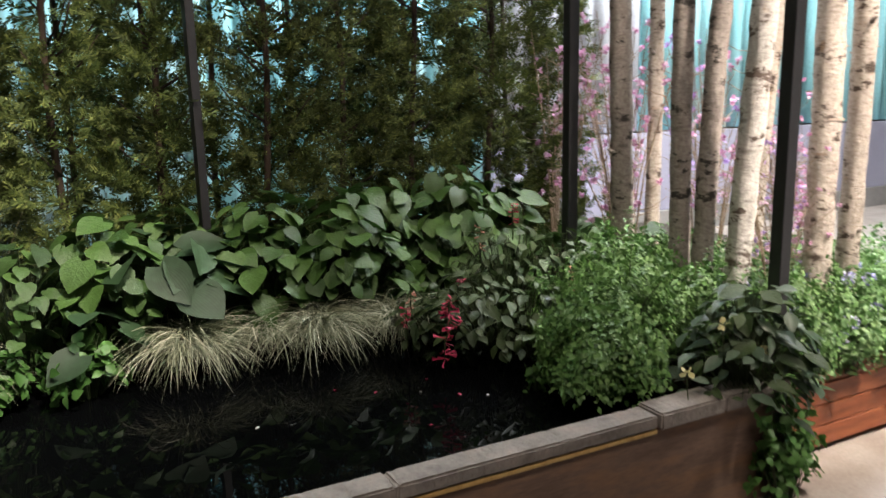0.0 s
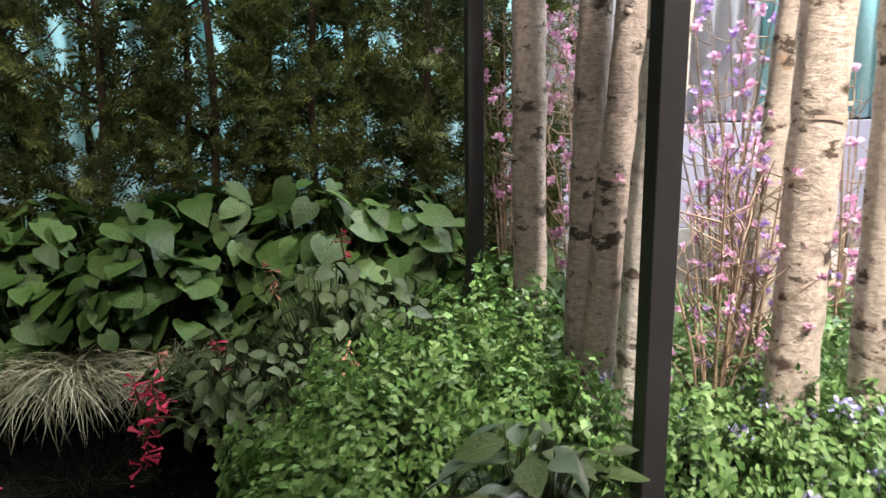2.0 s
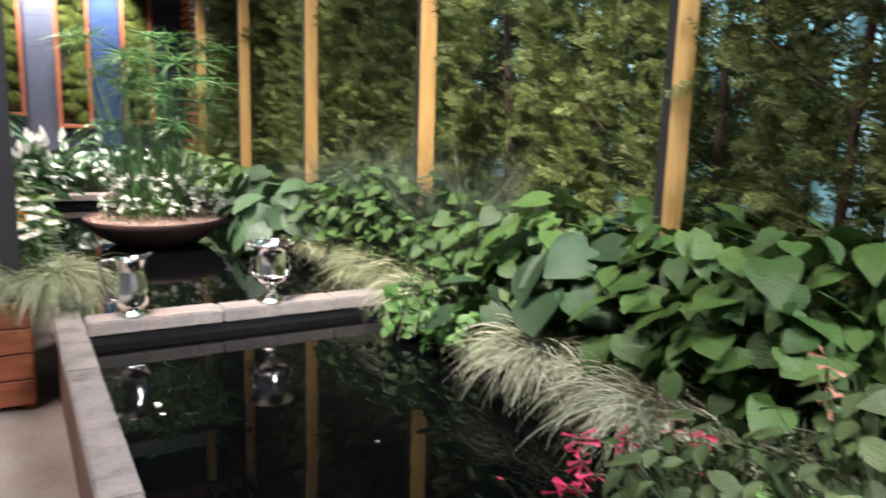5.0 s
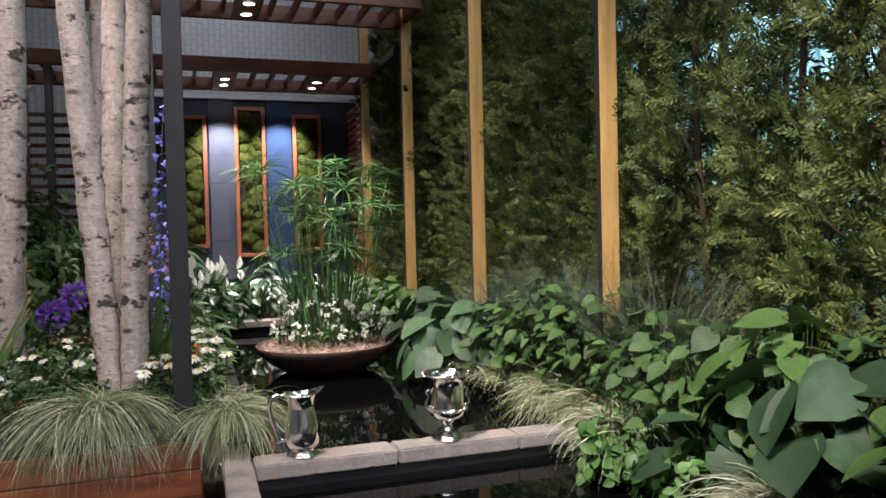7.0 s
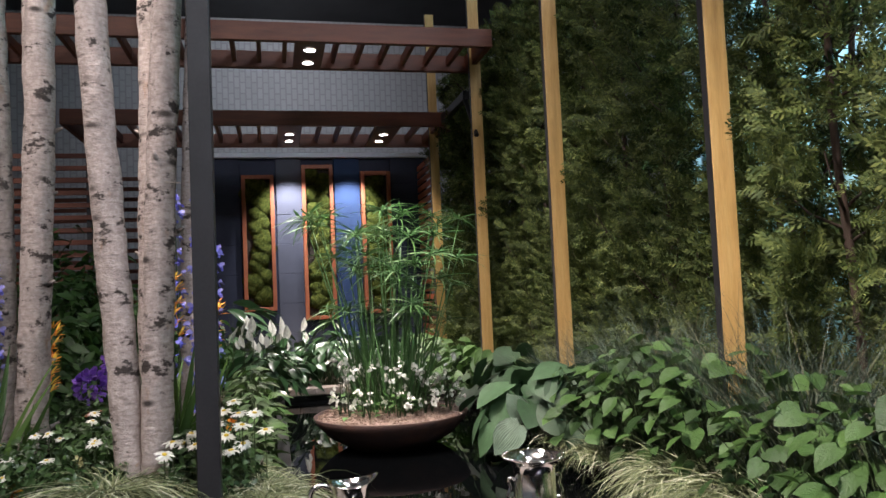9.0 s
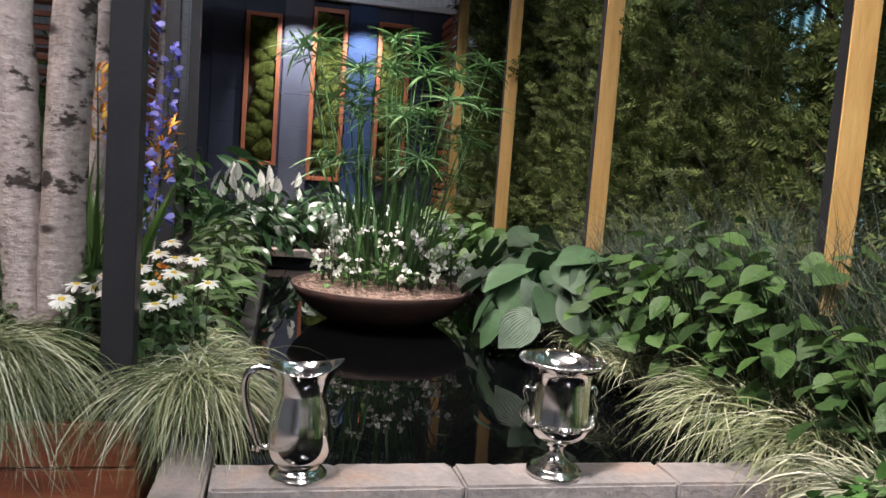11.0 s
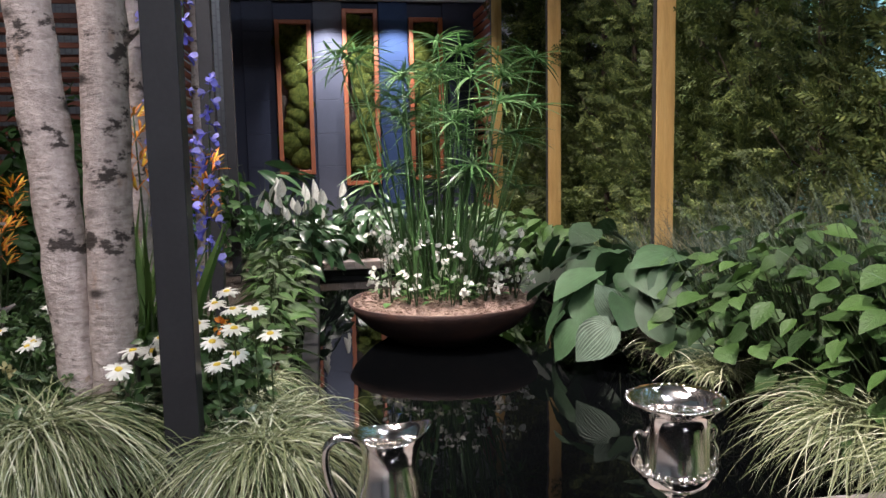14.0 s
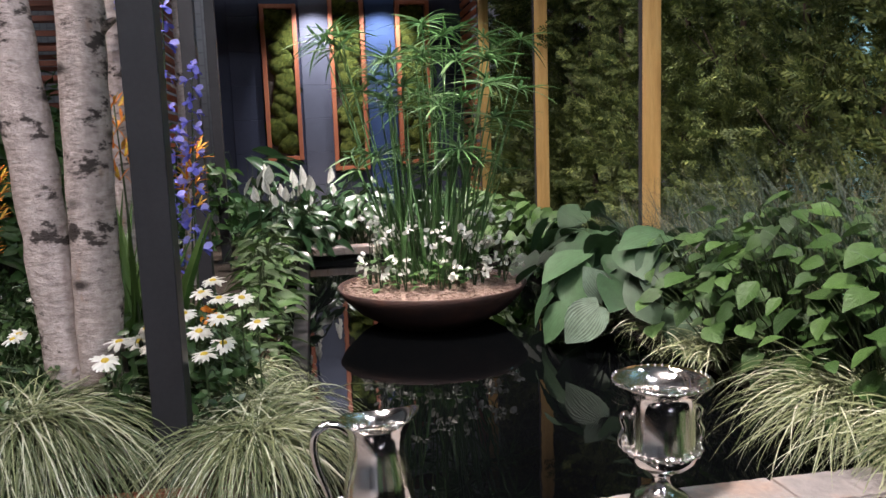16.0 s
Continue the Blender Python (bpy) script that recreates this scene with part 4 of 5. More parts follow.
def leafy_plant(name, label, at, radius, height, count, leaves, size, seed, group="", spread=(1.0, 1.0), hang=0.35, tilt=(0.0, 0.0), low=0.15, under=0.3):
    """A mound of stalked leaves: each leaf is a part, the stalks are one part."""
    rng = random.Random(seed)
    root = thing(name, at, label, "plant", group)
    stalks = Shape()
    for i in range(count):
        a = i * 2.39996 + rng.uniform(-0.3, 0.3)
        t = math.sqrt((i + 0.5) / count)
        r = radius * t * rng.uniform(0.8, 1.08)
        z = height * (low + (1 - low) * math.sqrt(max(0.0, 1 - 0.92 * t * t))) * rng.uniform(0.68, 1.08)
        out = Vector((math.cos(a), math.sin(a), 0))
        p = Vector((out.x * r * spread[0] + tilt[0] * z, out.y * r * spread[1] + tilt[1] * z, z))
        down = hang * (0.2 + 1.3 * t) + rng.gauss(0, 0.24)
        b = rng.uniform(-1.3, 1.3)
        side = Vector((math.cos(a + b), math.sin(a + b), -down))
        face = Vector((0, 0, 1)) + out * (0.2 + 0.6 * t) + Vector((rng.gauss(0, 0.28), rng.gauss(0, 0.28), 0))
        sz = size[0] + (size[1] - size[0]) * rng.random() ** 1.3
        part("leaf", leaves[rng.randrange(len(leaves))], root, "", turn_to(p, side, face, sz) @ Matrix.Diagonal((rng.uniform(0.8, 1.1), 1, rng.uniform(0.5, 1.5), 1)))
        if under and rng.random() < under:
            q = Vector((p.x * 0.95, p.y * 0.95, p.z * rng.uniform(0.4, 0.75)))
            part("leaf", leaves[rng.randrange(len(leaves))], root, "", turn_to(q, side + Vector((rng.gauss(0, 0.4), rng.gauss(0, 0.4), -0.2)), face, sz * rng.uniform(0.7, 1.05)))
        g = Vector((p.x * 0.25 + rng.uniform(-0.03, 0.03), p.y * 0.25 + rng.uniform(-0.03, 0.03), 0))
        stalks.tube([g, g * 0.4 + p * 0.6 + Vector((0, 0, 0.04)), p], [0.003, 0.0022, 0.0015], 4, False)
    part("stalk_bundle", stalks.mesh("stalk_bundle", M_STEM, True), root, "thin green stalks")["kind"] = "stuff"
    return root


def leaf_mass(name, label, at, radius, height, count, template, size, material, seed, group="", spread=(1, 1), upright=0.4, cut=0.0, whorl=3):
    """A dense mound of leaves too small to count, in whorls along short shoots."""
    rng = np.random.default_rng(seed)
    root = thing(name, at, label, "plant", group)
    n = count // whorl
    phi, t = rng.random(n) * 2 * np.pi, np.sqrt(rng.random(n))
    lump = 1 + 0.2 * np.sin(phi * 5 + seed) + 0.16 * np.sin(t * 9 + phi * 3 + seed)
    r = radius * t * lump
    z = height * (0.1 + 0.9 * np.sqrt(np.clip(1 - 0.95 * t * t, 0, 1))) * lump * (1 - 0.45 * rng.random(n) ** 2.2) + 0.03 * rng.standard_normal(n)
    z = np.maximum(z, 0.01 - cut)
    tip = np.stack([np.cos(phi) * r * spread[0], np.sin(phi) * r * spread[1], z], 1)
    out = np.stack([np.cos(phi) * t, np.sin(phi) * t, np.full(n, 0.55)], 1) + 0.25 * rng.standard_normal((n, 3))
    shoot = unit(out)
    pos, way, up = [], [], []
    for w in range(whorl):
        a = rng.random(n) * 2 * np.pi
        s = unit(np.cross(shoot, rng.standard_normal((n, 3))))
        pos.append(tip - shoot * (0.018 * (w // 2)) + 0.006 * rng.standard_normal((n, 3)))
        way.append(s + shoot * upright)
        up.append(shoot + 0.3 * rng.standard_normal((n, 3)))
    pos, way, up = np.concatenate(pos), np.concatenate(way), np.concatenate(up)
    ob = part("leaves", scatter("leaves", template, pos, way, up, size[0] + (size[1] - size[0]) * rng.random(len(pos)), material, True), root)
    ob["kind"] = "stuff"
    sh = Shape()
    for i in range(0, n, max(1, n // 60)):
        p = Vector(tip[i])
        sh.tube([(p.x * 0.3, p.y * 0.3, 0), p * 0.7 + Vector((0, 0, 0.03)), p], [0.003, 0.0025, 0.0015], 4, False)
    part("stems", sh.mesh("stems", M_STEM, True), root)["kind"] = "stuff"
    return root


def grass_tuft(name, label, at, length, count, material, seed, group="", lean=(0, 0), first=(5, 55), last=(110, 175), width=0.0017, inner=0.04, quick=1.0):
    """An arching grass: each blade leaves the crown at one angle from upright and ends at another."""
    rng = np.random.default_rng(seed)
    root = thing(name, at, label, "grass", group)
    phi = rng.random(count) * 2 * np.pi
    out = unit(np.stack([np.cos(phi), np.sin(phi), 0 * phi], 1) + np.array([lean[0], lean[1], 0]))
    l = length * (0.45 + 0.6 * rng.random(count) ** 0.8)
    a0 = np.radians(first[0] + (first[1] - first[0]) * rng.random(count))
    a1 = np.radians(last[0] + (last[1] - last[0]) * rng.random(count))
    power = quick * (0.75 + 0.6 * rng.random(count))
    p = np.stack([inner * rng.standard_normal(count), inner * rng.standard_normal(count), 0 * phi], 1)
    across = np.cross(out, [0, 0, 1.0])
    side = unit(across + 0.6 * rng.standard_normal((count, 3)))
    curl = 0.35 * rng.standard_normal(count)
    seg = 8
    v = np.zeros((count, (seg + 1) * 2, 3))
    thick = width * (0.7 + 0.6 * rng.random(count))
    for i in range(seg + 1):
        s = i / seg
        w = (thick * (1 - 0.9 * s ** 2))[:, None]
        v[:, 2 * i], v[:, 2 * i + 1] = p - side * w, p + side * w
        a = a0 + (a1 - a0) * s ** power
        step = out * np.sin(a)[:, None] + np.array([0, 0, 1.0]) * np.cos(a)[:, None] + across * (curl * s)[:, None]
        p = p + unit(step) * (l / seg)[:, None]
    q = np.array([(2 * i, 2 * i + 1, 2 * i + 3, 2 * i + 2) for i in range(seg)])
    quads = q[None] + (np.arange(count) * (seg + 1) * 2)[:, None, None]
    ob = part("blades", quad_mesh("blades", v.reshape(-1, 3), quads.reshape(-1, 4), material, True), root)
    ob["kind"] = "stuff"
    return root


# ---- north bed, along the hedge ----
B = 0.44
ROW = "broad-leaved plants along the hedge"
HL = "lush green plant with broad heart-shaped leaves along the hedge"
for i, (x, y, r, h, n) in enumerate([(2.25, 3.62, 0.30, 0.62, 40), (1.9, 3.5, 0.34, 0.68, 52), (1.5, 3.62, 0.34, 0.66, 50), (1.2, 3.42, 0.33, 0.62, 56), (0.82, 3.5, 0.33, 0.65, 56),
                                     (0.45, 3.66, 0.30, 0.6, 44), (0.15, 3.45, 0.30, 0.58, 46)]):
    leafy_plant("broadleaf_plant", HL, (x, y, B), r, h, int(n * 1.9), HEARTS, (0.062, 0.15), 100 + i, ROW)
for i, (x, y, r, h, n) in enumerate([(-0.2, 3.42, 0.32, 0.54, 50), (-0.62, 3.46, 0.32, 0.52, 50), (-1.12, 3.46, 0.34, 0.56, 60), (-1.55, 3.44, 0.36, 0.60, 70), (-1.95, 3.42, 0.34, 0.54, 60)]):
    leafy_plant("hydrangea_plant", "fresh green leafy shrub with pointed oval leaves", (x, y, B), r, h, int(n * 2.15), LIMES, (0.045, 0.10), 140 + i, "leafy shrubs along the hedge", low=0.25, hang=0.2)
for i, (x, y, r, h, n, a) in enumerate([(0.42, 3.38, 0.25, 0.60, 18, 0.2), (0.05, 3.24, 0.2, 0.32, 8, 0.15), (-2.55, 3.18, 0.34, 0.36, 20, 0.22), (-2.95, 3.28, 0.34, 0.4, 20, 0.2), (-2.3, 3.3, 0.3, 0.40, 16, 0.21), (-3.4, 3.35, 0.34, 0.42, 20, 0.2)]):
    leafy_plant("hosta_plant", "large ribbed blue-green hosta by the water", (x, y, B), r, h, n, HOSTAS, (a * 0.8, a * 1.15), 160 + i, "hostas by the water", hang=0.55 if x < 0 else 0.15, under=0.0)
for i, x in enumerate([-3.9, -4.4, -4.9, -5.5, -6.1, -6.8]):
    leafy_plant("broadleaf_plant", "green leafy plant at the far end of the hedge bed", (x, 3.35 + 0.05 * (i % 2), B), 0.34, 0.42, 34, HEARTS, (0.09, 0.15), 180 + i, ROW)
# low leaves that close the bed under the tall plants
for i, x in enumerate(np.linspace(-4.8, 2.0, 16)):
    leaf_mass("ground_cover", "dark small-leaved ground cover under the taller plants", (float(x), 3.5, B - 0.02), 0.3, 0.2, 220, T_SMALL, (0.03, 0.055), L_SMALL, 200 + i, "ground cover along the hedge")

hosta = thing("hosta_plant", (-2.3, 2.98, B), "hosta with two pale ribbed leaves hanging to the water", "plant", "hostas by the water")
pale_leaf = mesh_of(T_HOSTA, "leaf", L_HOSTAP)
for (x, y, z), way, face, sz in (((0.07, 0.02, 0.15), (0.1, -0.8, -0.62), (0.85, -0.3, 0.5), 0.19), ((0.0, 0.07, 0.17), (0.1, -0.36, 0.6), (0.9, -0.1, 0.25), 0.145)):
    part("leaf", pale_leaf, hosta, "pale blue-green ribbed leaf", turn_to((x, y, z), way, face, sz))
    part("stalk", Shape().tube([(0, 0.2, -0.02), (x * 0.5, 0.1, z * 0.7), (x, y, z)], [0.005, 0.004, 0.003], 5).mesh("stalk", M_STEM, True), hosta)

GRP = "arching pale grasses along the water"
for i, (x, y, l, n) in enumerate([(1.38, 3.14, 0.30, 330), (1.0, 3.18, 0.36, 480), (0.78, 3.24, 0.3, 260), (0.42, 3.2, 0.35, 460), (-0.5, 3.24, 0.34, 420), (-0.9, 3.36, 0.36, 480), (-1.16, 3.30, 0.38, 520), (-1.85, 3.26, 0.22, 160), (-2.2, 3.26, 0.2, 130)]):
    grass_tuft("ornamental_grass", "arching pale straw-green grass hanging to the water", (x, y, B + 0.03), l * 1.15, int(n * 1.8), L_GRASS if x < -0.5 else L_STRAW, 230 + i, GRP, (0.0, -0.3), (4, 55), (125, 178), 0.0023, 0.04, 0.75)
for i, (x, y) in enumerate([(-0.3, 3.2), (0.02, 3.16), (-0.42, 3.1)]):
    leaf_mass("ivy_plant", "bright green small-leaved trailing ivy at the water edge", (x, y, 0.36), 0.15, 0.22, 260, T_SMALL, (0.035, 0.06), L_IVY, 250 + i, "trailing ivy", upright=0.1)
for i, (x, y, l, n) in enumerate([(-0.72, 3.58, 0.7, 240), (-0.95, 3.62, 0.66, 200), (-0.35, 3.66, 0.6, 200), (-1.2, 3.62, 0.7, 260), (-1.5, 3.6, 0.72, 260), (-1.9, 3.62, 0.68, 260), (-2.3, 3.6, 0.6, 240), (-2.7, 3.62, 0.55, 220), (-3.2, 3.6, 0.5, 200)]):
    grass_tuft("blue_rush", "upright wispy blue-green rush before the hedge", (x, y, B), l * 1.25, int(n * 2.0), L_RUSH, 260 + i, "blue rushes before the hedge", (0, 0), (2, 26), (22, 85), 0.0018, 0.07)


# ---- east corner: salvias, mint, birches ----
TRUMPETS = {}


def florets(name, at, rows, material, label, group, seed, size=0.035, template=T_TRUMPET, stem=M_STEM, tip=None):
    """A flower spike: a stem that bends through rows, with florets round it."""
    rng = np.random.default_rng(seed)
    root = thing(name, at, label, "flower", group)
    pts = np.array(rows)
    part("stem", Shape().tube([tuple(p) for p in pts], [0.0035] * (len(pts) - 1) + [0.002], 5).mesh("stem", stem, True), root)
    n = 20
    s = np.clip(0.40 + 0.1 * rng.integers(0, 7, n) + 0.02 * rng.standard_normal(n), 0, 1)
    idx = s * (len(pts) - 1)
    lo = np.minimum(idx.astype(int), len(pts) - 2)
    p = pts[lo] + (pts[lo + 1] - pts[lo]) * (idx - lo)[:, None]
    way = unit(rng.standard_normal((n, 3)) * [1, 1, 0.1]) + rng.standard_normal((n, 3)) * 0.2 - [0, 0, 0.15]
    if material.name not in TRUMPETS:
        TRUMPETS[material.name] = mesh_of(template, "blossom", material)
    for k in range(n):
        part("blossom", TRUMPETS[material.name], root, "", turn_to(p[k], way[k], rng.standard_normal(3), size * rng.uniform(0.7, 1.3)))
    return root


for i, (x, y, r, h, n) in enumerate([(1.62, 2.74, 0.26, 0.34, 60), (1.88, 2.92, 0.30, 0.5, 70), (1.5, 2.92, 0.22, 0.26, 44), (2.1, 2.78, 0.26, 0.5, 60), (1.78, 2.56, 0.22, 0.3, 44)]):
    leafy_plant("salvia_plant", "grey-green bushy salvia leaning over the water", (x, y, 0.42), r, h, int(n * 1.9), GREYS, (0.042, 0.08), 300 + i, "salvias over the water", tilt=(-0.1, -0.05), under=0.7)
RED = "crimson tubular salvia flowers hanging over the water"
florets("salvia_flower", (1.51, 2.62, 0.56), [(0, 0, 0), (-0.06, -0.02, 0.08), (-0.13, -0.04, 0.06), (-0.16, -0.05, -0.02), (-0.17, -0.05, -0.1)], P_RED, RED, "red salvia flowers", 1, 0.036)
florets("salvia_flower", (1.48, 2.58, 0.54), [(0, 0, 0), (-0.05, -0.02, 0.05), (-0.1, -0.03, 0.06), (-0.14, -0.02, 0.0), (-0.15, -0.03, -0.08)], P_RED, RED, "red salvia flowers", 2, 0.045)
florets("salvia_flower", (1.40, 2.62, 0.57), [(0, 0, 0), (-0.02, -0.03, 0.06), (-0.03, -0.04, 0.10), (-0.02, -0.05, 0.14)], P_RED, RED, "red salvia flowers", 3, 0.035)
for i, (x, y, z) in enumerate([(1.72, 2.92, 0.86), (1.95, 3.0, 0.95), (1.36, 2.92, 0.6), (1.55, 2.8, 0.66), (1.92, 2.5, 0.72), (1.3, 2.84, 0.56)]):
    florets("salvia_flower", (x, y, z - 0.12), [(0, 0, 0), (-0.01, -0.02, 0.08), (-0.02, -0.03, 0.14), (-0.02, -0.04, 0.19)], P_RED if i % 2 else P_CORAL, "short coral-red salvia flower spike", "red salvia flowers", 10 + i, 0.026)

for i, (x, y, r, h) in enumerate([(2.12, 2.36, 0.32, 0.36), (1.88, 2.2, 0.28, 0.30), (2.3, 2.12, 0.28, 0.34), (2.36, 2.66, 0.26, 0.40), (1.98, 2.5, 0.24, 0.30), (1.74, 2.06, 0.2, 0.2)]):
    leaf_mass("mint_plant", "dense bright green mint-like plant spilling to the pond", (x, y, 0.42), r, h, 6000, T_TINY, (0.011, 0.03), L_MINT, 330 + i, "mint mounds")
leafy_plant("viburnum_plant", "slate-green long-leaved shrub hanging over the pond corner", (2.2, 1.80, 0.42), 0.26, 0.42, 250, SLATES, (0.04, 0.11), 340, hang=0.15, tilt=(0.0, -0.1), low=-0.45, under=0.1)
leaf_mass("mint_plant", "bright green trailing plant at the timber planter corner", (2.36, 1.83, 0.36), 0.15, 0.2, 500, T_SMALL, (0.026, 0.05), L_MINT, 341, "mint mounds")
for i, (x, r) in enumerate([(2.62, 0.17), (2.9, 0.18), (3.25, 0.18), (3.7, 0.2)]):
    leaf_mass("bedding_plant", "light green bedding plant spilling over the timber edge", (x, 1.86, 0.33), r, 0.24, 1800, T_TINY, (0.012, 0.03), L_BLUEB, 380 + i, "bedding plants under the birches", spread=(1, 0.6))
leaf_mass("mint_plant", "green trailing plant hanging down the pond board to the floor", (2.3, 1.66, 0.0), 0.17, 0.36, 620, T_SMALL, (0.022, 0.045), L_IVY, 343, "mint mounds", spread=(1, 0.35))
leaf_mass("water_plant", "small pale green sprig standing in the pond", (1.62, 2.3, 0.36), 0.05, 0.1, 40, T_SMALL, (0.025, 0.04), L_MINT, 342)

for i, (x, y, r, h) in enumerate([(2.66, 1.98, 0.22, 0.26), (2.95, 2.0, 0.26, 0.26), (3.3, 2.02, 0.28, 0.27), (2.85, 2.3, 0.26, 0.28), (3.2, 2.4, 0.3, 0.28), (3.65, 2.1, 0.3, 0.28), (3.6, 2.6, 0.32, 0.28), (4.05, 2.3, 0.34, 0.28), (2.8, 2.62, 0.24, 0.24), (3.1, 2.9, 0.3, 0.26)]):
    leaf_mass("bedding_plant", "light green scalloped bedding plant under the birches", (x, y, 0.42), r, h, 3400, T_TINY, (0.012, 0.03), L_BLUEB, 350 + i, "bedding plants under the birches")


def blossom_head(name, at, radius, count, size, material, label, group, seed, template=T_PETAL, stem_len=0.2):
    rng = np.random.default_rng(seed)
    root = thing(name, at, label, "flower", group)
    d = unit(rng.standard_normal((count, 3)) + [0, 0, 0.4])
    part("petals", scatter("petals", template, d * radius * 0.6, d + 0.4 * rng.standard_normal((count, 3)), rng.standard_normal((count, 3)), size * (0.7 + 0.5 * rng.random(count)), material, True), root)
    part("stem", Shape().tube([(0.01, 0, -stem_len), (0.005, 0.004, -stem_len / 2), (0, 0, 0)], 0.002, 4).mesh("stem", M_STEM), root)
    return root


rng_b = random.Random(8)
for i in range(44):
    x, y = rng_b.uniform(2.55, 3.5), rng_b.uniform(1.80, 2.3)
    blossom_head("blue_flower", (x, y, 0.66 + rng_b.uniform(-0.08, 0.07) - 0.12 * (y < 1.93)), 0.03, 26, 0.015, P_LAVENDER, "small violet-blue flower cluster among bedding leaves", "blue bedding flowers", 400 + i, stem_len=0.1)


def flowering_shrub(at, height, stems, material, seed, spread, blooms, petal=0.016):
    """Bare rhododendron twigs with clusters of pink blossom."""
    rng = random.Random(seed)
    nr = np.random.default_rng(seed)
    root = thing("rhododendron_shrub", at, "bare-twigged shrub with bright pink blossoms among birches", "shrub", "pink flowering shrubs")
    tips = []
    tw = Shape()
    for i in range(stems):
        a = rng.random() * 6.28
        h = height * rng.uniform(0.6, 1.0)
        d = Vector((math.cos(a), math.sin(a), 0)) * spread * rng.uniform(0.3, 1)
        p1, p2 = d * 0.35 + Vector((0, 0, h * 0.45)), d + Vector((0, 0, h))
        tw.tube([d * 0.1, p1, p2], [0.006, 0.0045, 0.002], 5, False)
        for k in range(9):
            f = rng.uniform(0.25, 0.97)
            c = p1.lerp(p2, max(0, (f - 0.45) / 0.55)) if f > 0.45 else p1 * (f / 0.45)
            e = c + Vector((rng.uniform(-0.15, 0.15), rng.uniform(-0.15, 0.15), rng.uniform(0.03, 0.15)))
            bow = c.lerp(e, 0.5) + Vector((rng.uniform(-0.02, 0.02), rng.uniform(-0.02, 0.02), -0.015))
            tw.tube([c, bow, e], [0.0028, 0.002, 0.0013], 4, False)
            tips.append(e)
        tips.append(p2)
    part("twigs", tw.mesh("twigs", M_TWIG, True), root)["kind"] = "stuff"
    rng.shuffle(tips)
    for e in tips[:blooms]:
        n = 11
        d = unit(nr.standard_normal((n, 3)) + [0, 0, 0.3])
        part("blossom", scatter("blossom", T_PETAL, np.tile(np.array(e), (n, 1)), d, nr.standard_normal((n, 3)), petal * (1 + 0.8 * nr.random(n)), material, True), root)
    return root


for i, (x, y, h, sp, m) in enumerate([(2.84, 2.2, 0.95, 0.2, P_PINK), (3.0, 2.3, 0.85, 0.2, P_VIOLET), (2.9, 3.3, 1.5, 0.35, P_PINK), (3.4, 3.1, 1.4, 0.4, P_PINK), (3.2, 3.7, 1.7, 0.4, P_PINK), (2.72, 3.7, 1.6, 0.3, P_PINK), (3.7, 2.8, 1.2, 0.3, P_PINK), (3.8, 3.6, 1.5, 0.4, P_VIOLET)]):
    flowering_shrub((x, y, 0.44), h, 11 if i > 1 else 9, m, 420 + i, sp, 62 if i > 1 else 70, 0.017 if i > 1 else 0.009)
for i, (x, y) in enumerate([(2.75, 3.3), (3.0, 3.05), (2.9, 3.7), (2.5, 3.4)]):
    leafy_plant("broadleaf_plant", "dark green leafy plant below the birches", (x, y, B), 0.26, 0.36, 30, HEARTS, (0.08, 0.14), 440 + i, ROW)

# ---- bowl with papyrus ----
BX, BY = -3.2, 2.48
bowl = thing("planter_bowl", (BX, BY, 0.33), "wide shallow rusted steel planter bowl above the pond", "planter")
part("shell", Shape().lathe([(0.16, 0.0), (0.26, 0.03), (0.38, 0.1), (0.455, 0.175), (0.482, 0.222), (0.476, 0.226), (0.468, 0.22), (0.44, 0.18), (0.1, 0.15)], 56).mesh("shell", M_CORTEN, True), bowl)
part("foot", Shape().lathe([(0.001, -0.32), (0.15, -0.32), (0.15, 0.002), (0.001, 0.002)], 24).mesh("foot", M_LINER), bowl)
mul = Shape()
rng_m = random.Random(3)
mul.lathe([(0.001, 0.252), (0.2, 0.243), (0.36, 0.226), (0.462, 0.205)], 48)
for i in range(900):
    a, r = rng_m.random() * 6.28, 0.455 * math.sqrt(rng_m.random())
    c = Vector((math.cos(a) * r, math.sin(a) * r, 0.252 - 0.19 * r * r + 0.004))
    d = Vector((rng_m.uniform(-1, 1), rng_m.uniform(-1, 1), rng_m.uniform(-0.2, 0.4))).normalized() * rng_m.uniform(0.008, 0.022)
    mul.tube([c - d, c + d], rng_m.uniform(0.0015, 0.004), 4)
part("mulch", mul.mesh("mulch", M_MULCH), bowl, "shredded pinkish-brown bark mulch")["kind"] = "stuff"


def umbel(seed, n):
    rng = np.random.default_rng(seed)
    a = np.arange(n) * 2 * np.pi / n + 0.2 * rng.standard_normal(n)
    way = np.stack([np.cos(a), np.sin(a), 0.35 + 0.3 * rng.standard_normal(n)], 1)
    return scatter("leaf_crown", T_THIN, np.zeros((n, 3)), way, np.tile([0, 0, 1.0], (n, 1)) + 0.3 * rng.standard_normal((n, 3)), 0.13 + 0.10 * rng.random(n), L_PAPYRUS, True)


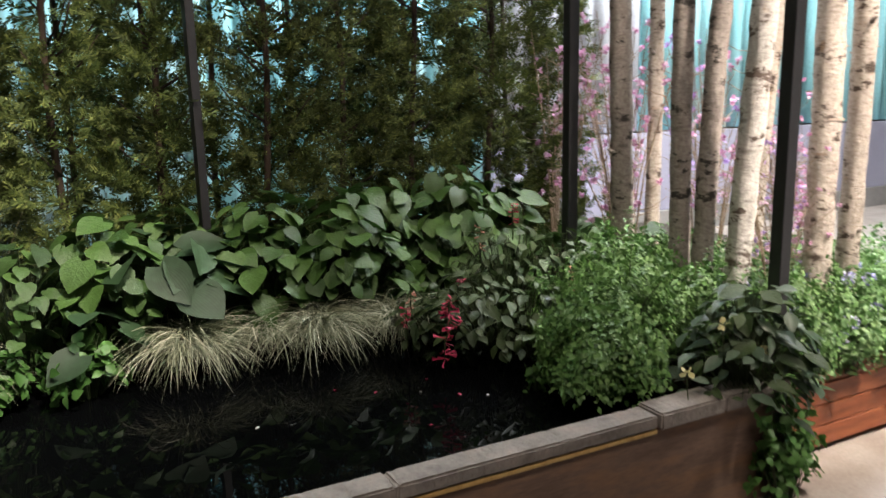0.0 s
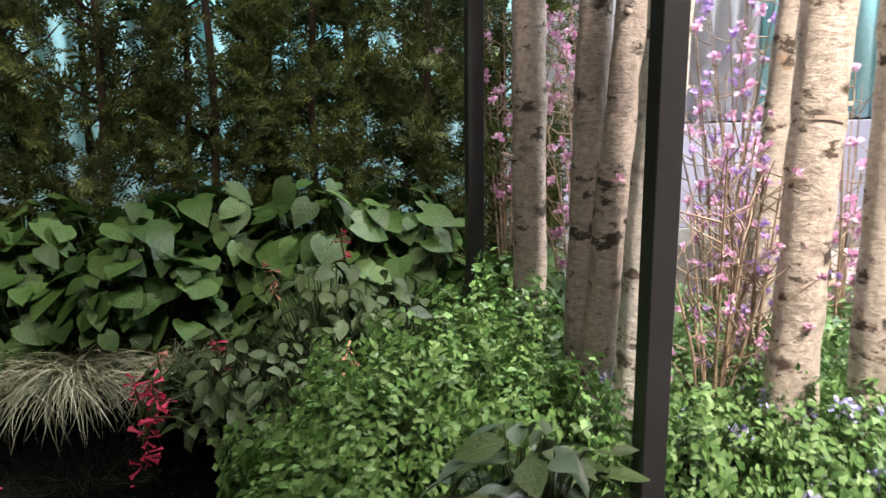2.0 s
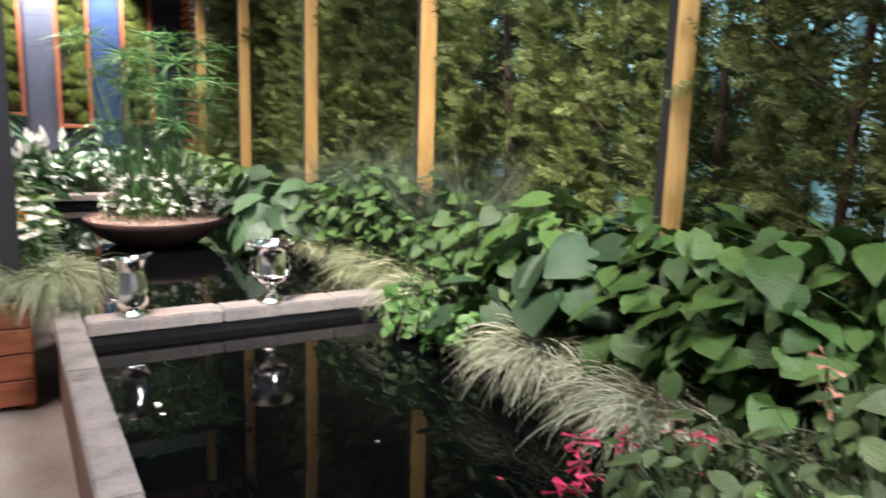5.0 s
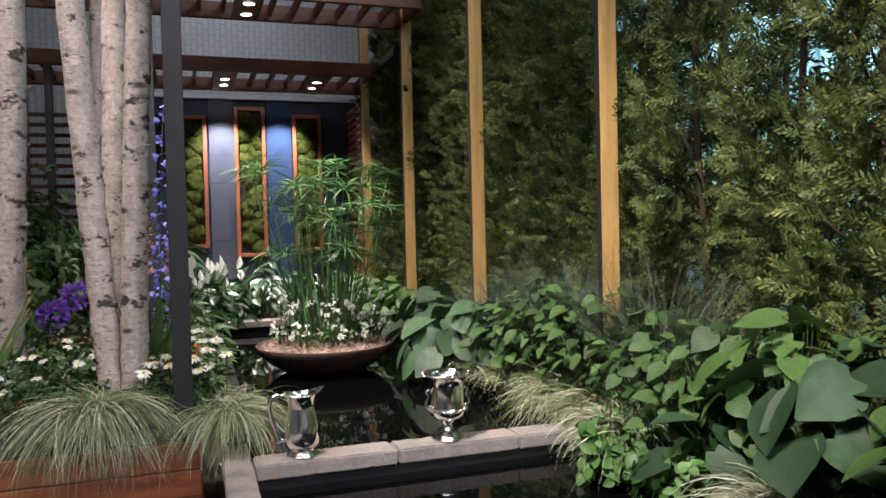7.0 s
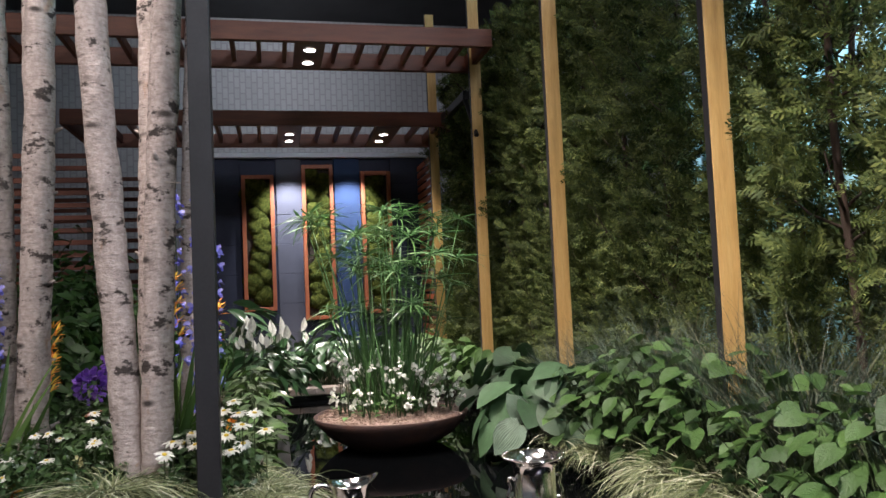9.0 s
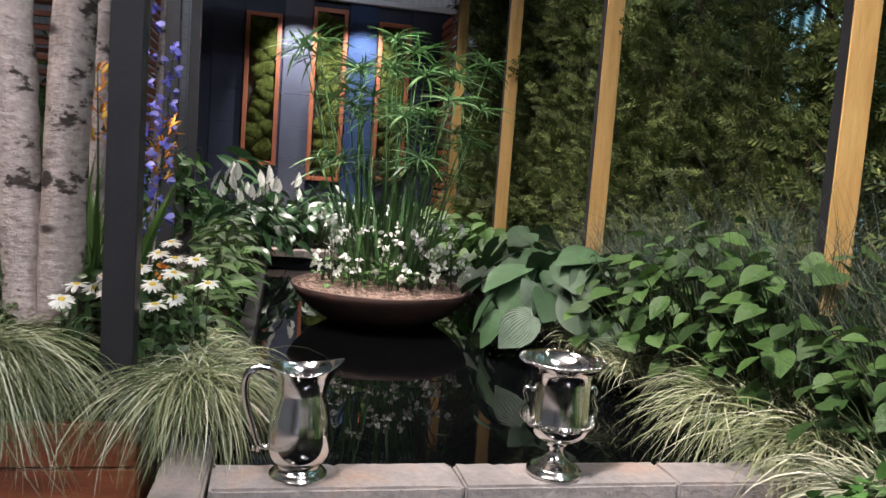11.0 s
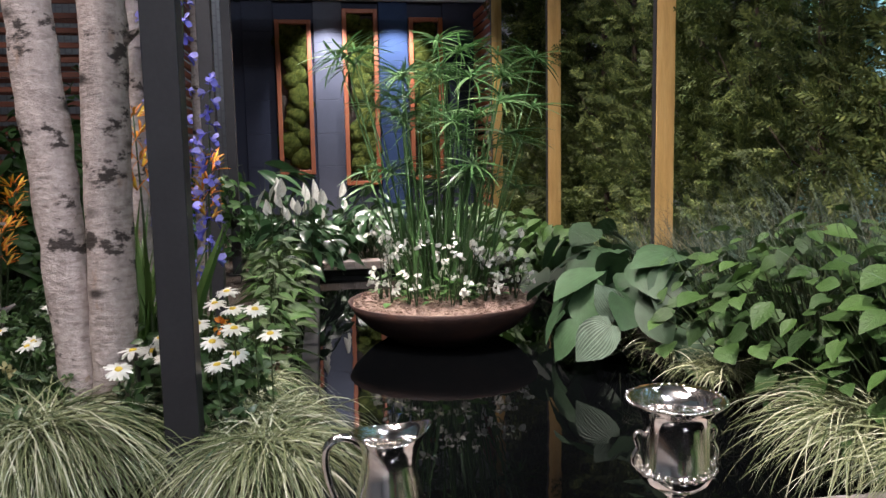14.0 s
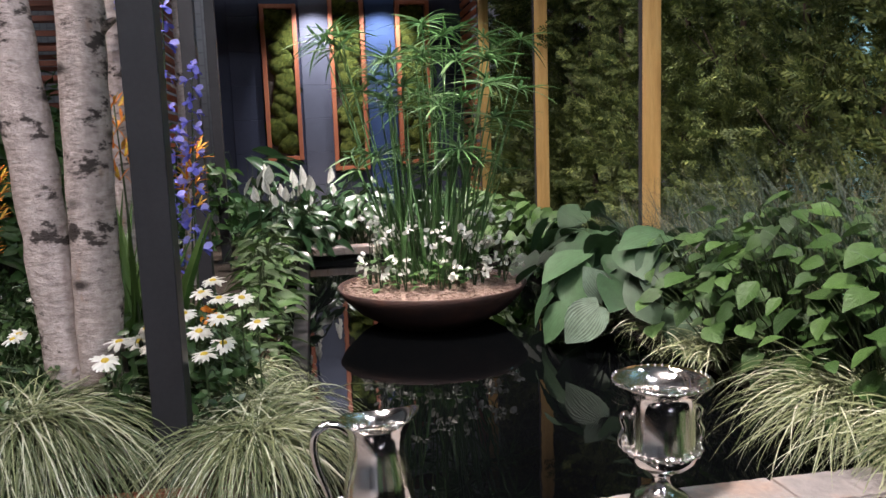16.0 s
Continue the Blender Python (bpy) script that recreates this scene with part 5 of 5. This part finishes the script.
CROWNS = [umbel(k, 17 + 3 * k) for k in range(4)]
papyrus = thing("papyrus_plant", (BX, BY, 0.575), "tall papyrus with drooping leaf crowns in the rusted bowl", "plant")
rng_p = random.Random(21)
for i in range(58):
    a, r = rng_p.random() * 6.28, 0.2 * math.sqrt(rng_p.random())
    h = rng_p.uniform(0.55, 0.98) if i % 5 < 2 else rng_p.uniform(0.9, 1.28)
    lean = rng_p.uniform(0.02, 0.29) * (0.5 + h * 0.6)
    b = Vector((math.cos(a) * r, math.sin(a) * r, -0.03))
    t = b + Vector((math.cos(a + rng_p.uniform(-0.7, 0.7)) * lean, math.sin(a + rng_p.uniform(-0.7, 0.7)) * lean, h))
    mid = b.lerp(t, 0.5) + Vector((0, 0, 0.05))
    st = part("stalk", Shape().tube([b, mid, t], [0.0055, 0.0045, 0.003], 6).mesh("stalk", L_PAPYRUS, True), papyrus)
    tip = (t - mid).normalized()
    part("leaf_crown", CROWNS[i % 4], st, "", turn_to(t, Vector((0, 1, 0)) - tip * tip.y, tip, rng_p.uniform(0.75, 1.1)))
rng_n = np.random.default_rng(31)
n = 110
ang, rad = rng_n.random(n) * 6.28, 0.2 * np.sqrt(rng_n.random(n))
low_blade = mesh_of(T_FINE, "low_blade", L_PAPYRUS)
for k in range(n):
    part("low_blade", low_blade, papyrus, "", turn_to((math.cos(ang[k]) * rad[k], math.sin(ang[k]) * rad[k], -0.02), Vector((0.25 * math.cos(ang[k]), 0.25 * math.sin(ang[k]), 1)) + Vector(0.15 * rng_n.standard_normal(3)), Vector(rng_n.standard_normal(3)) * 1.0, 0.2 + 0.4 * rng_n.random()))
rng_w = random.Random(44)
for i in range(22):
    a, r = i * 2.4, 0.22 + 0.16 * rng_w.random()
    root = thing("white_orchid", (BX + math.cos(a) * r, BY + math.sin(a) * r, 0.555), "small plant with drooping white flowers in the bowl", "flower", "white flowers in the bowl")
    nr = np.random.default_rng(500 + i)
    for k in range(4):
        h, b = rng_w.uniform(0.08, 0.36), rng_w.random() * 6.28
        e = Vector((math.cos(b) * 0.07, math.sin(b) * 0.07, h))
        part("stem", Shape().tube([(0, 0, -0.02), (e.x * 0.3, e.y * 0.3, h * 0.7), e], [0.003, 0.0025, 0.002], 4, False).mesh("stem", M_STEM, True), root)
        d = unit(nr.standard_normal((8, 3)) + [0, 0, -0.9])
        part("blossom", scatter("blossom", T_PETAL, np.array(e) + 0.010 * nr.standard_normal((8, 3)), d, nr.standard_normal((8, 3)), 0.018 + 0.016 * nr.random(8), P_WHITE, True), root)
    d = unit(nr.standard_normal((8, 3)) + [0, 0, 1.2])
    part("leaves", scatter("leaves", T_OVAL, d * [0.05, 0.05, 0.13], d * [1, 1, 0.3], np.tile([0, 0, 1.0], (8, 1)), 0.03 + 0.03 * nr.random(8), L_IVY, True), root)

# ---- silver on the coping ----
def oval(a, x, y, z):
    s = max(0.0, min(1.0, (z - 0.19) / 0.06))
    lip = math.exp(-((a - math.pi / 2 + math.pi) % (2 * math.pi) - math.pi) ** 2 / 0.45)
    return x * (1 + 0.04 * s), y * (1 + 0.12 * s) + 0.017 * lip * s, z + (0.013 * lip - 0.006 * math.cos(2 * a)) * s


jug = thing("silver_pitcher", (-0.872, 2.0, 0.462), "polished silver water pitcher on the pale coping", "pitcher")
prof = [(0.001, 0.0), (0.062, 0.0), (0.065, 0.004), (0.064, 0.009), (0.057, 0.012), (0.058, 0.016), (0.051, 0.020), (0.047, 0.024), (0.046, 0.029), (0.056, 0.038), (0.066, 0.052), (0.071, 0.068), (0.072, 0.086), (0.070, 0.110), (0.065, 0.136), (0.058, 0.165), (0.053, 0.19), (0.051, 0.208), (0.055, 0.230), (0.063, 0.247), (0.064, 0.25), (0.061, 0.248), (0.053, 0.232), (0.047, 0.21), (0.050, 0.18), (0.06, 0.13)]
part("body", Shape().lathe(prof, 48, (0, 0, 0), oval).mesh("body", M_SILVER, True), jug)
hp = eased([(0, -0.050, 0.222), (0, -0.068, 0.240), (0, -0.095, 0.246), (0, -0.118, 0.232), (0, -0.124, 0.20), (0, -0.118, 0.16), (0, -0.105, 0.12), (0, -0.094, 0.085), (0, -0.085, 0.07), (0, -0.068, 0.066)])
part("handle", Shape().tube(hp, [0.009 - 0.004 * abs(k / (len(hp) - 1) - 0.3) for k in range(len(hp))], 10).mesh("handle", M_SILVER, True), jug, "scrolled silver handle")
part("handle_scroll", Shape().tube([(0, -0.085, 0.075), (0, -0.092, 0.058), (0, -0.101, 0.06), (0, -0.1, 0.069)], [0.005, 0.005, 0.004, 0.003], 8).mesh("handle_scroll", M_SILVER, True), jug)
urn = thing("silver_urn", (-0.872, 2.605, 0.462), "polished silver urn-shaped wine cooler on the coping", "urn")
prof = [(0.001, 0.0), (0.064, 0.0), (0.067, 0.004), (0.066, 0.010), (0.058, 0.013), (0.059, 0.018), (0.053, 0.022), (0.040, 0.028), (0.024, 0.042), (0.018, 0.058), (0.020, 0.068), (0.028, 0.074), (0.025, 0.078), (0.036, 0.083), (0.058, 0.092), (0.072, 0.106), (0.077, 0.120), (0.077, 0.126), (0.073, 0.131), (0.070, 0.137), (0.069, 0.225), (0.072, 0.246), (0.083, 0.262), (0.098, 0.271), (0.103, 0.275), (0.101, 0.281), (0.092, 0.276), (0.077, 0.264), (0.066, 0.24), (0.064, 0.16), (0.054, 0.13), (0.001, 0.125)]
part("body", Shape().lathe(prof, 56).mesh("body", M_SILVER, True), urn)
curl = [(0.079 + 0.004 * math.sin(u * 5), 0.13 * u + 0.08 * math.cos(u * 6.28) * (1 - u), 0.128 + 0.009 * math.sin(u * 6.28) * (1.1 - u)) for u in np.linspace(0, 1.35, 10)]
curl = Shape().tube([(r * math.cos(b), r * math.sin(b), z) for r, b, z in curl], [0.0048 - 0.0022 * abs(u - 0.5) for u in np.linspace(0, 1, 10)], 7).mesh("scroll_ornament", M_SILVER, True)
for k in range(18):
    part("scroll_ornament", curl, urn, "scrolled silver ornament", Matrix.Rotation(2 * math.pi * k / 18, 4, "Z"))
rim_roll = Shape()
for k in range(40):
    a = 2 * math.pi * k / 40
    rim_roll.lathe([(0.0005, -0.004), (0.0035, -0.002), (0.0045, 0.0), (0.0035, 0.003), (0.0005, 0.0045)], 6, (0.101 * math.cos(a), 0.101 * math.sin(a), 0.277 + 0.0015 * math.sin(5 * a)))
part("rim_border", rim_roll.mesh("rim_border", M_SILVER, True), urn, "gadrooned silver rim")
for sgn in (-1, 1):
    part("handle", Shape().tube(eased([(0, sgn * 0.072, 0.135), (0, sgn * 0.090, 0.140), (0, sgn * 0.094, 0.158), (0, sgn * 0.084, 0.180), (0, sgn * 0.090, 0.200), (0, sgn * 0.082, 0.212), (0, sgn * 0.069, 0.202)]), 0.0055, 8).mesh("handle", M_SILVER, True), urn, "small curved silver handle")

# ---- west bed ----
for i, (x, y, z, l, n, lean) in enumerate([(-1.24, 1.22, 0.57, 0.60, 1400, (0.4, -0.08)), (-1.17, 1.73, 0.54, 0.44, 1000, (0.2, 0.1)), (-1.36, 1.74, 0.55, 0.36, 700, (0.1, 0.2)), (-1.66, 1.68, 0.49, 0.32, 560, (0.1, 0.35)), (-1.95, 1.66, 0.49, 0.3, 460, (0, 0.3))]):
    grass_tuft("ornamental_grass", "arching green-and-cream grass spilling over the timber planter", (x, y, z), l, n, L_GRASS, 600 + i, "arching grasses by the pond", lean, (0, 24), (155, 184), 0.0018, 0.035, 0.5)
for i, (x, y, r, h) in enumerate([(-1.45, 1.5, 0.22, 0.30), (-1.4, 1.05, 0.26, 0.28), (-1.75, 1.15, 0.26, 0.3), (-1.45, 0.6, 0.3, 0.28), (-2.0, 0.8, 0.3, 0.28), (-1.9, 1.45, 0.22, 0.28), (-1.6, 0.2, 0.34, 0.28), (-2.5, 0.3, 0.4, 0.3), (-2.9, 0.8, 0.36, 0.3), (-2.4, 1.0, 0.3, 0.3)]):
    leaf_mass("daisy_plant", "dark green bushy foliage of the daisies", (x, y, B), r, h, 1600, T_LEAFLET, (0.022, 0.048), L_DAISY, 620 + i, "daisy bushes")


def daisy(at, size, seed, tilt):
    nr = np.random.default_rng(seed)
    root = thing("daisy_flower", at, "white daisy with a yellow centre among dark leaves", "flower", "white daisies")
    axis = Vector((tilt[0], tilt[1], 1)).normalized()
    x = axis.orthogonal().normalized()
    y = axis.cross(x)
    n = 22
    ang = np.arange(n) * 2 * np.pi / n
    way = np.cos(ang)[:, None] * np.array(x) + np.sin(ang)[:, None] * np.array(y) + 0.12 * nr.standard_normal((n, 3))
    part("petals", scatter("petals", blade([0.06, 0.14, 0.15, 0.06], 2, 0.1, 0.2), np.zeros((n, 3)), way, np.tile(np.array(axis), (n, 1)), size * (0.85 + 0.3 * nr.random(n)), P_WHITE, True), root)
    s = Shape().lathe([(size * 0.3, 0.0), (size * 0.24, size * 0.1), (size * 0.1, size * 0.15), (0.0005, size * 0.16)], 10)
    s.v = [tuple(x * p[0] + y * p[1] + axis * p[2]) for p in s.v]
    part("disc", s.mesh("disc", P_YELLOW, True), root, "domed yellow flower centre")
    part("stem", Shape().tube([(0, 0, 0), (-tilt[0] * 0.03, -tilt[1] * 0.03, -0.12), (0, 0, -0.28)], 0.002, 4).mesh("stem", M_STEM), root)


rng_d = random.Random(77)
for i, (x, y, z) in enumerate([(-1.33, 1.42, 0.80), (-1.36, 1.48, 0.82), (-1.38, 1.60, 0.80), (-1.5, 1.64, 0.86), (-1.42, 1.56, 0.84), (-1.36, 1.66, 0.77), (-1.55, 1.62, 0.9), (-1.6, 1.58, 0.86), (-1.40, 1.45, 0.78), (-1.30, 1.50, 0.79), (-1.34, 1.66, 0.84), (-1.48, 1.70, 0.86), (-1.3, 1.62, 0.76), (-1.44, 1.74, 0.80), (-1.27, 1.40, 0.77)]):
    daisy((x, y, z), 0.033, 700 + i, (0.15 + 0.12 * (i % 3), 0.1 * (i % 3 - 1)))
for i in range(26):
    x, y = rng_d.uniform(-2.2, -1.35), rng_d.uniform(0.15, 1.15)
    daisy((x, y, 0.74 + rng_d.uniform(-0.04, 0.08)), rng_d.uniform(0.02, 0.028), 720 + i, (rng_d.uniform(0.0, 0.5), rng_d.uniform(-0.3, 0.3)))
for i in range(10):
    x, y = rng_d.uniform(-1.7, -1.25), rng_d.uniform(0.2, 1.6)
    blossom_head("flower_bud", (x, y, 0.66 + rng_d.uniform(-0.05, 0.08)), 0.012, 10, 0.016, P_BUD, "pale round unopened daisy bud", "daisy buds", 760 + i, stem_len=0.15)

for i, (x, y, h) in enumerate([(-2.2, 1.62, 0.2), (-2.55, 1.64, 0.26), (-2.95, 1.66, 0.32), (-3.4, 1.66, 0.38), (-3.9, 1.6, 0.34), (-4.4, 1.6, 0.34)]):
    leafy_plant("leafy_shrub", "mid-green shrub with long pointed leaves by the pool", (x, y, B), 0.25, h, 54, LANCES, (0.075, 0.14), 640 + i, "leafy shrubs by the pool", hang=0.05, spread=(1.3, 0.6))
SWORD = mesh_of(T_STRAP, "leaf", L_IRIS)
for i, (x, y) in enumerate([(-1.72, 1.36), (-1.8, 1.4), (-1.92, 0.60), (-1.78, 0.54), (-2.6, 0.35)]):
    nr = np.random.default_rng(660 + i)
    root = thing("iris_plant", (x, y, B), "clump of upright sword-shaped green leaves", "plant", "sword-leaved clumps")
    n = 22
    for k in range(n):
        part("leaf", SWORD, root, "", turn_to(nr.standard_normal(3) * [0.04, 0.04, 0], nr.standard_normal(3) * [0.16, 0.16, 0] + [0, 0, 1], nr.standard_normal(3) * [1, 1, 0], 0.42 + 0.3 * nr.random()))


FLORETS = {}


def spike(at, height, material, label, group, seed, bloom=0.6, size=0.035, count=70, bend=(0, 0), narrow=False):
    """A tall flower spike, its upper part set with florets."""
    nr = np.random.default_rng(seed)
    root = thing("flower_spike", at, label, "flower", group)
    pts = [(bend[0] * (s ** 2), bend[1] * (s ** 2), height * s) for s in np.linspace(0, 1, 7)]
    part("stem", Shape().tube(pts, [0.006 - 0.004 * k / 6 for k in range(7)], 6).mesh("stem", M_STEM, True), root)
    if material.name not in FLORETS:
        d = unit((0.3 if narrow else 1.0) * np.random.default_rng(9).standard_normal((5, 3)) + [0, 0.9, 0])
        FLORETS[material.name] = scatter("floret", T_FLUTE if narrow else T_PETAL, np.zeros((5, 3)), d, np.tile([0.2, 1.0, 0.3], (5, 1)), np.ones(5), material, True)
    for k in range(count):
        s = 1 - bloom * (k + nr.random()) / count
        a = k * 2.4 + 0.4 * nr.random()
        d = Vector((math.cos(a), math.sin(a), (0.9 if narrow else 0.1) + 0.3 * nr.random()))
        wide = 0.012 + 0.012 * (1 - s) / bloom
        part("floret", FLORETS[material.name], root, "", turn_to(Vector((bend[0] * s ** 2, bend[1] * s ** 2, height * s)) + d * wide, d, (0, 0, 1), size * (0.6 + 0.5 * nr.random())))
    return root


for i, (x, y, h, b) in enumerate([(-2.0, 1.44, 1.55, (0.02, 0.05)), (-2.1, 1.36, 1.35, (0.05, 0.0)), (-2.05, 1.5, 1.1, (0, 0.04)), (-2.3, 0.54, 1.04, (0, 0)), (-2.2, 0.45, 0.9, (0.04, 0)), (-2.4, 0.47, 1.12, (0, 0.03)), (-2.15, 1.42, 0.9, (0.06, 0.05))]):
    spike((x, y, B), h, P_BLUE, "tall spike of deep blue delphinium flowers", "blue delphiniums", 680 + i, 0.62, 0.031, 27, b)
for i, (x, y, h, b) in enumerate([(-1.66, 1.40, 0.95, (0.0, -0.02)), (-2.1, 1.47, 0.82, (0.0, 0.05)), (-2.6, 0.45, 0.8, (0.1, 0)), (-2.7, 0.6, 0.75, (0.05, 0.1)), (-2.4, 0.7, 0.6, (0.05, 0.05)), (-1.7, 0.3, 0.5, (0.1, 0))]):
    spike((x, y, B), h, P_ORANGE, "orange and yellow tubular flower spike", "orange flower spikes", 690 + i, 0.28, 0.06, 15, b, True)
for i, (x, y) in enumerate([(-3.3, 0.88), (-3.05, 0.78)]):
    blossom_head("hydrangea_flower", (x, y, 0.95 - 0.1 * i), 0.115, 130, 0.036, P_PURPLE, "round purple-blue flower head over dark leaves", "purple flower heads", 780 + i, stem_len=0.3)
pot = thing("terracotta_pot", (-3.2, 0.84, B), "orange terracotta pot under the purple flowers", "pot")
part("body", Shape().lathe([(0.001, 0), (0.1, 0), (0.14, 0.2), (0.16, 0.2), (0.16, 0.24), (0.14, 0.24), (0.13, 0.19)], 28).mesh("body", M_FRAME, True), pot)

# ---- far bed ----
for i, (x, y, h) in enumerate([(-4.75, 1.66, 0.5), (-5.0, 1.72, 0.48), (-5.8, 1.9, 0.45), (-5.3, 1.6, 0.5)]):
    leafy_plant("peace_lily", "glossy dark-leaved peace lily with white flower hoods", (x, y, B), 0.32, h - 0.08, 44, DARKS, (0.12, 0.2), 800 + i, "peace lilies")
    for k in range(6):
        a = k * 2.4
        p = (x + 0.2 * math.cos(a), y + 0.2 * math.sin(a), B + h - 0.06 + 0.09 * ((k * 5 + i) % 4) / 2)
        r2 = thing("lily_flower", p, "upright white peace lily flower", "flower", "white lily flowers")
        part("hood", mesh_of(blade([0.05, 0.2, 0.26, 0.16, 0.02], 4, 0.7, 0.05), "hood", P_WHITE), r2, "", turn_to((0, 0, 0), (0.35 * math.cos(a * 3), 0.35 * math.sin(a * 3), 1), (math.cos(a), math.sin(a), 0.2), 0.085 + 0.02 * ((k * 5 + i) % 4)))
        part("stem", Shape().tube([(0, 0, -0.3), (0, 0, 0)], 0.003, 4).mesh("stem", M_STEM), r2)
for i, (x, y, h) in enumerate([(-5.9, 2.3, 0.5), (-5.95, 2.8, 0.46), (-6.2, 2.5, 0.5), (-6.5, 2.0, 0.5), (-6.5, 3.0, 0.5), (-7.2, 2.4, 0.6), (-7.4, 1.6, 0.7), (-6.4, 1.3, 0.6)]):
    leafy_plant("glossy_plant", "very dark glossy broad-leaved plant in the far bed", (x, y, 0.42), 0.36, h, 44, DARKS, (0.13, 0.22), 820 + i, "dark glossy plants")
leafy_plant("banana_plant", "large-leaved tropical plant beside the pavilion", (-6.6, 1.35, 0.42), 0.45, 1.0, 14, DARKS, (0.3, 0.45), 830, hang=0.2)
for i, (x, y, h) in enumerate([(-3.9, 0.2, 0.8), (-4.6, 0.4, 1.0), (-5.2, 0.2, 1.2), (-3.3, -0.2, 0.7), (-4.2, -0.4, 0.9), (-5.2, 0.9, 0.8)]):
    leaf_mass("dark_shrub", "dark leafy shrub in the shaded bed", (x, y, B), 0.5, h, 1100, T_LEAFLET, (0.06, 0.12), L_SMALL, 840 + i, "shaded shrubs")

# ---- small things ----
rng_f = random.Random(12)
for i, (x, y) in enumerate([(1.2, 2.5), (1.32, 2.42), (1.05, 2.6), (1.42, 2.34), (0.9, 2.7), (1.28, 2.62), (0.55, 2.5), (1.1, 2.2)]):
    ob = tagged(new("fallen_petal", mesh_of(T_PETAL, "fallen_petal", P_RED if i % 3 else P_WHITE)), "small fallen petal floating on the black water", "petal", "fallen petals on the water")
    ob.matrix_basis = turn_to((x, y, 0.3635), (rng_f.uniform(-1, 1), rng_f.uniform(-1, 1), 0.02), (0, 0, 1), 0.018)
for i, (x, y, z) in enumerate([(-1.5, 0.42, 0.78), (-1.36, 0.9, 0.66), (-1.3, 0.98, 0.62), (-1.42, 1.62, 0.83)]):
    blossom_head("orange_berry", (x, y, z), 0.02, 22, 0.016, P_ORANGE, "small cluster of orange berries on a thin stem", "orange berries", 900 + i, stem_len=0.2)
for i, (x, y, z) in enumerate([(2.0, 1.72, 0.72), (2.16, 1.68, 0.6), (1.86, 1.74, 0.56)]):
    blossom_head("flower_bud", (x, y, z), 0.008, 8, 0.022, P_BUD, "pale yellow bud on the slate-green shrub", "shrub buds", 920 + i, stem_len=0.1)
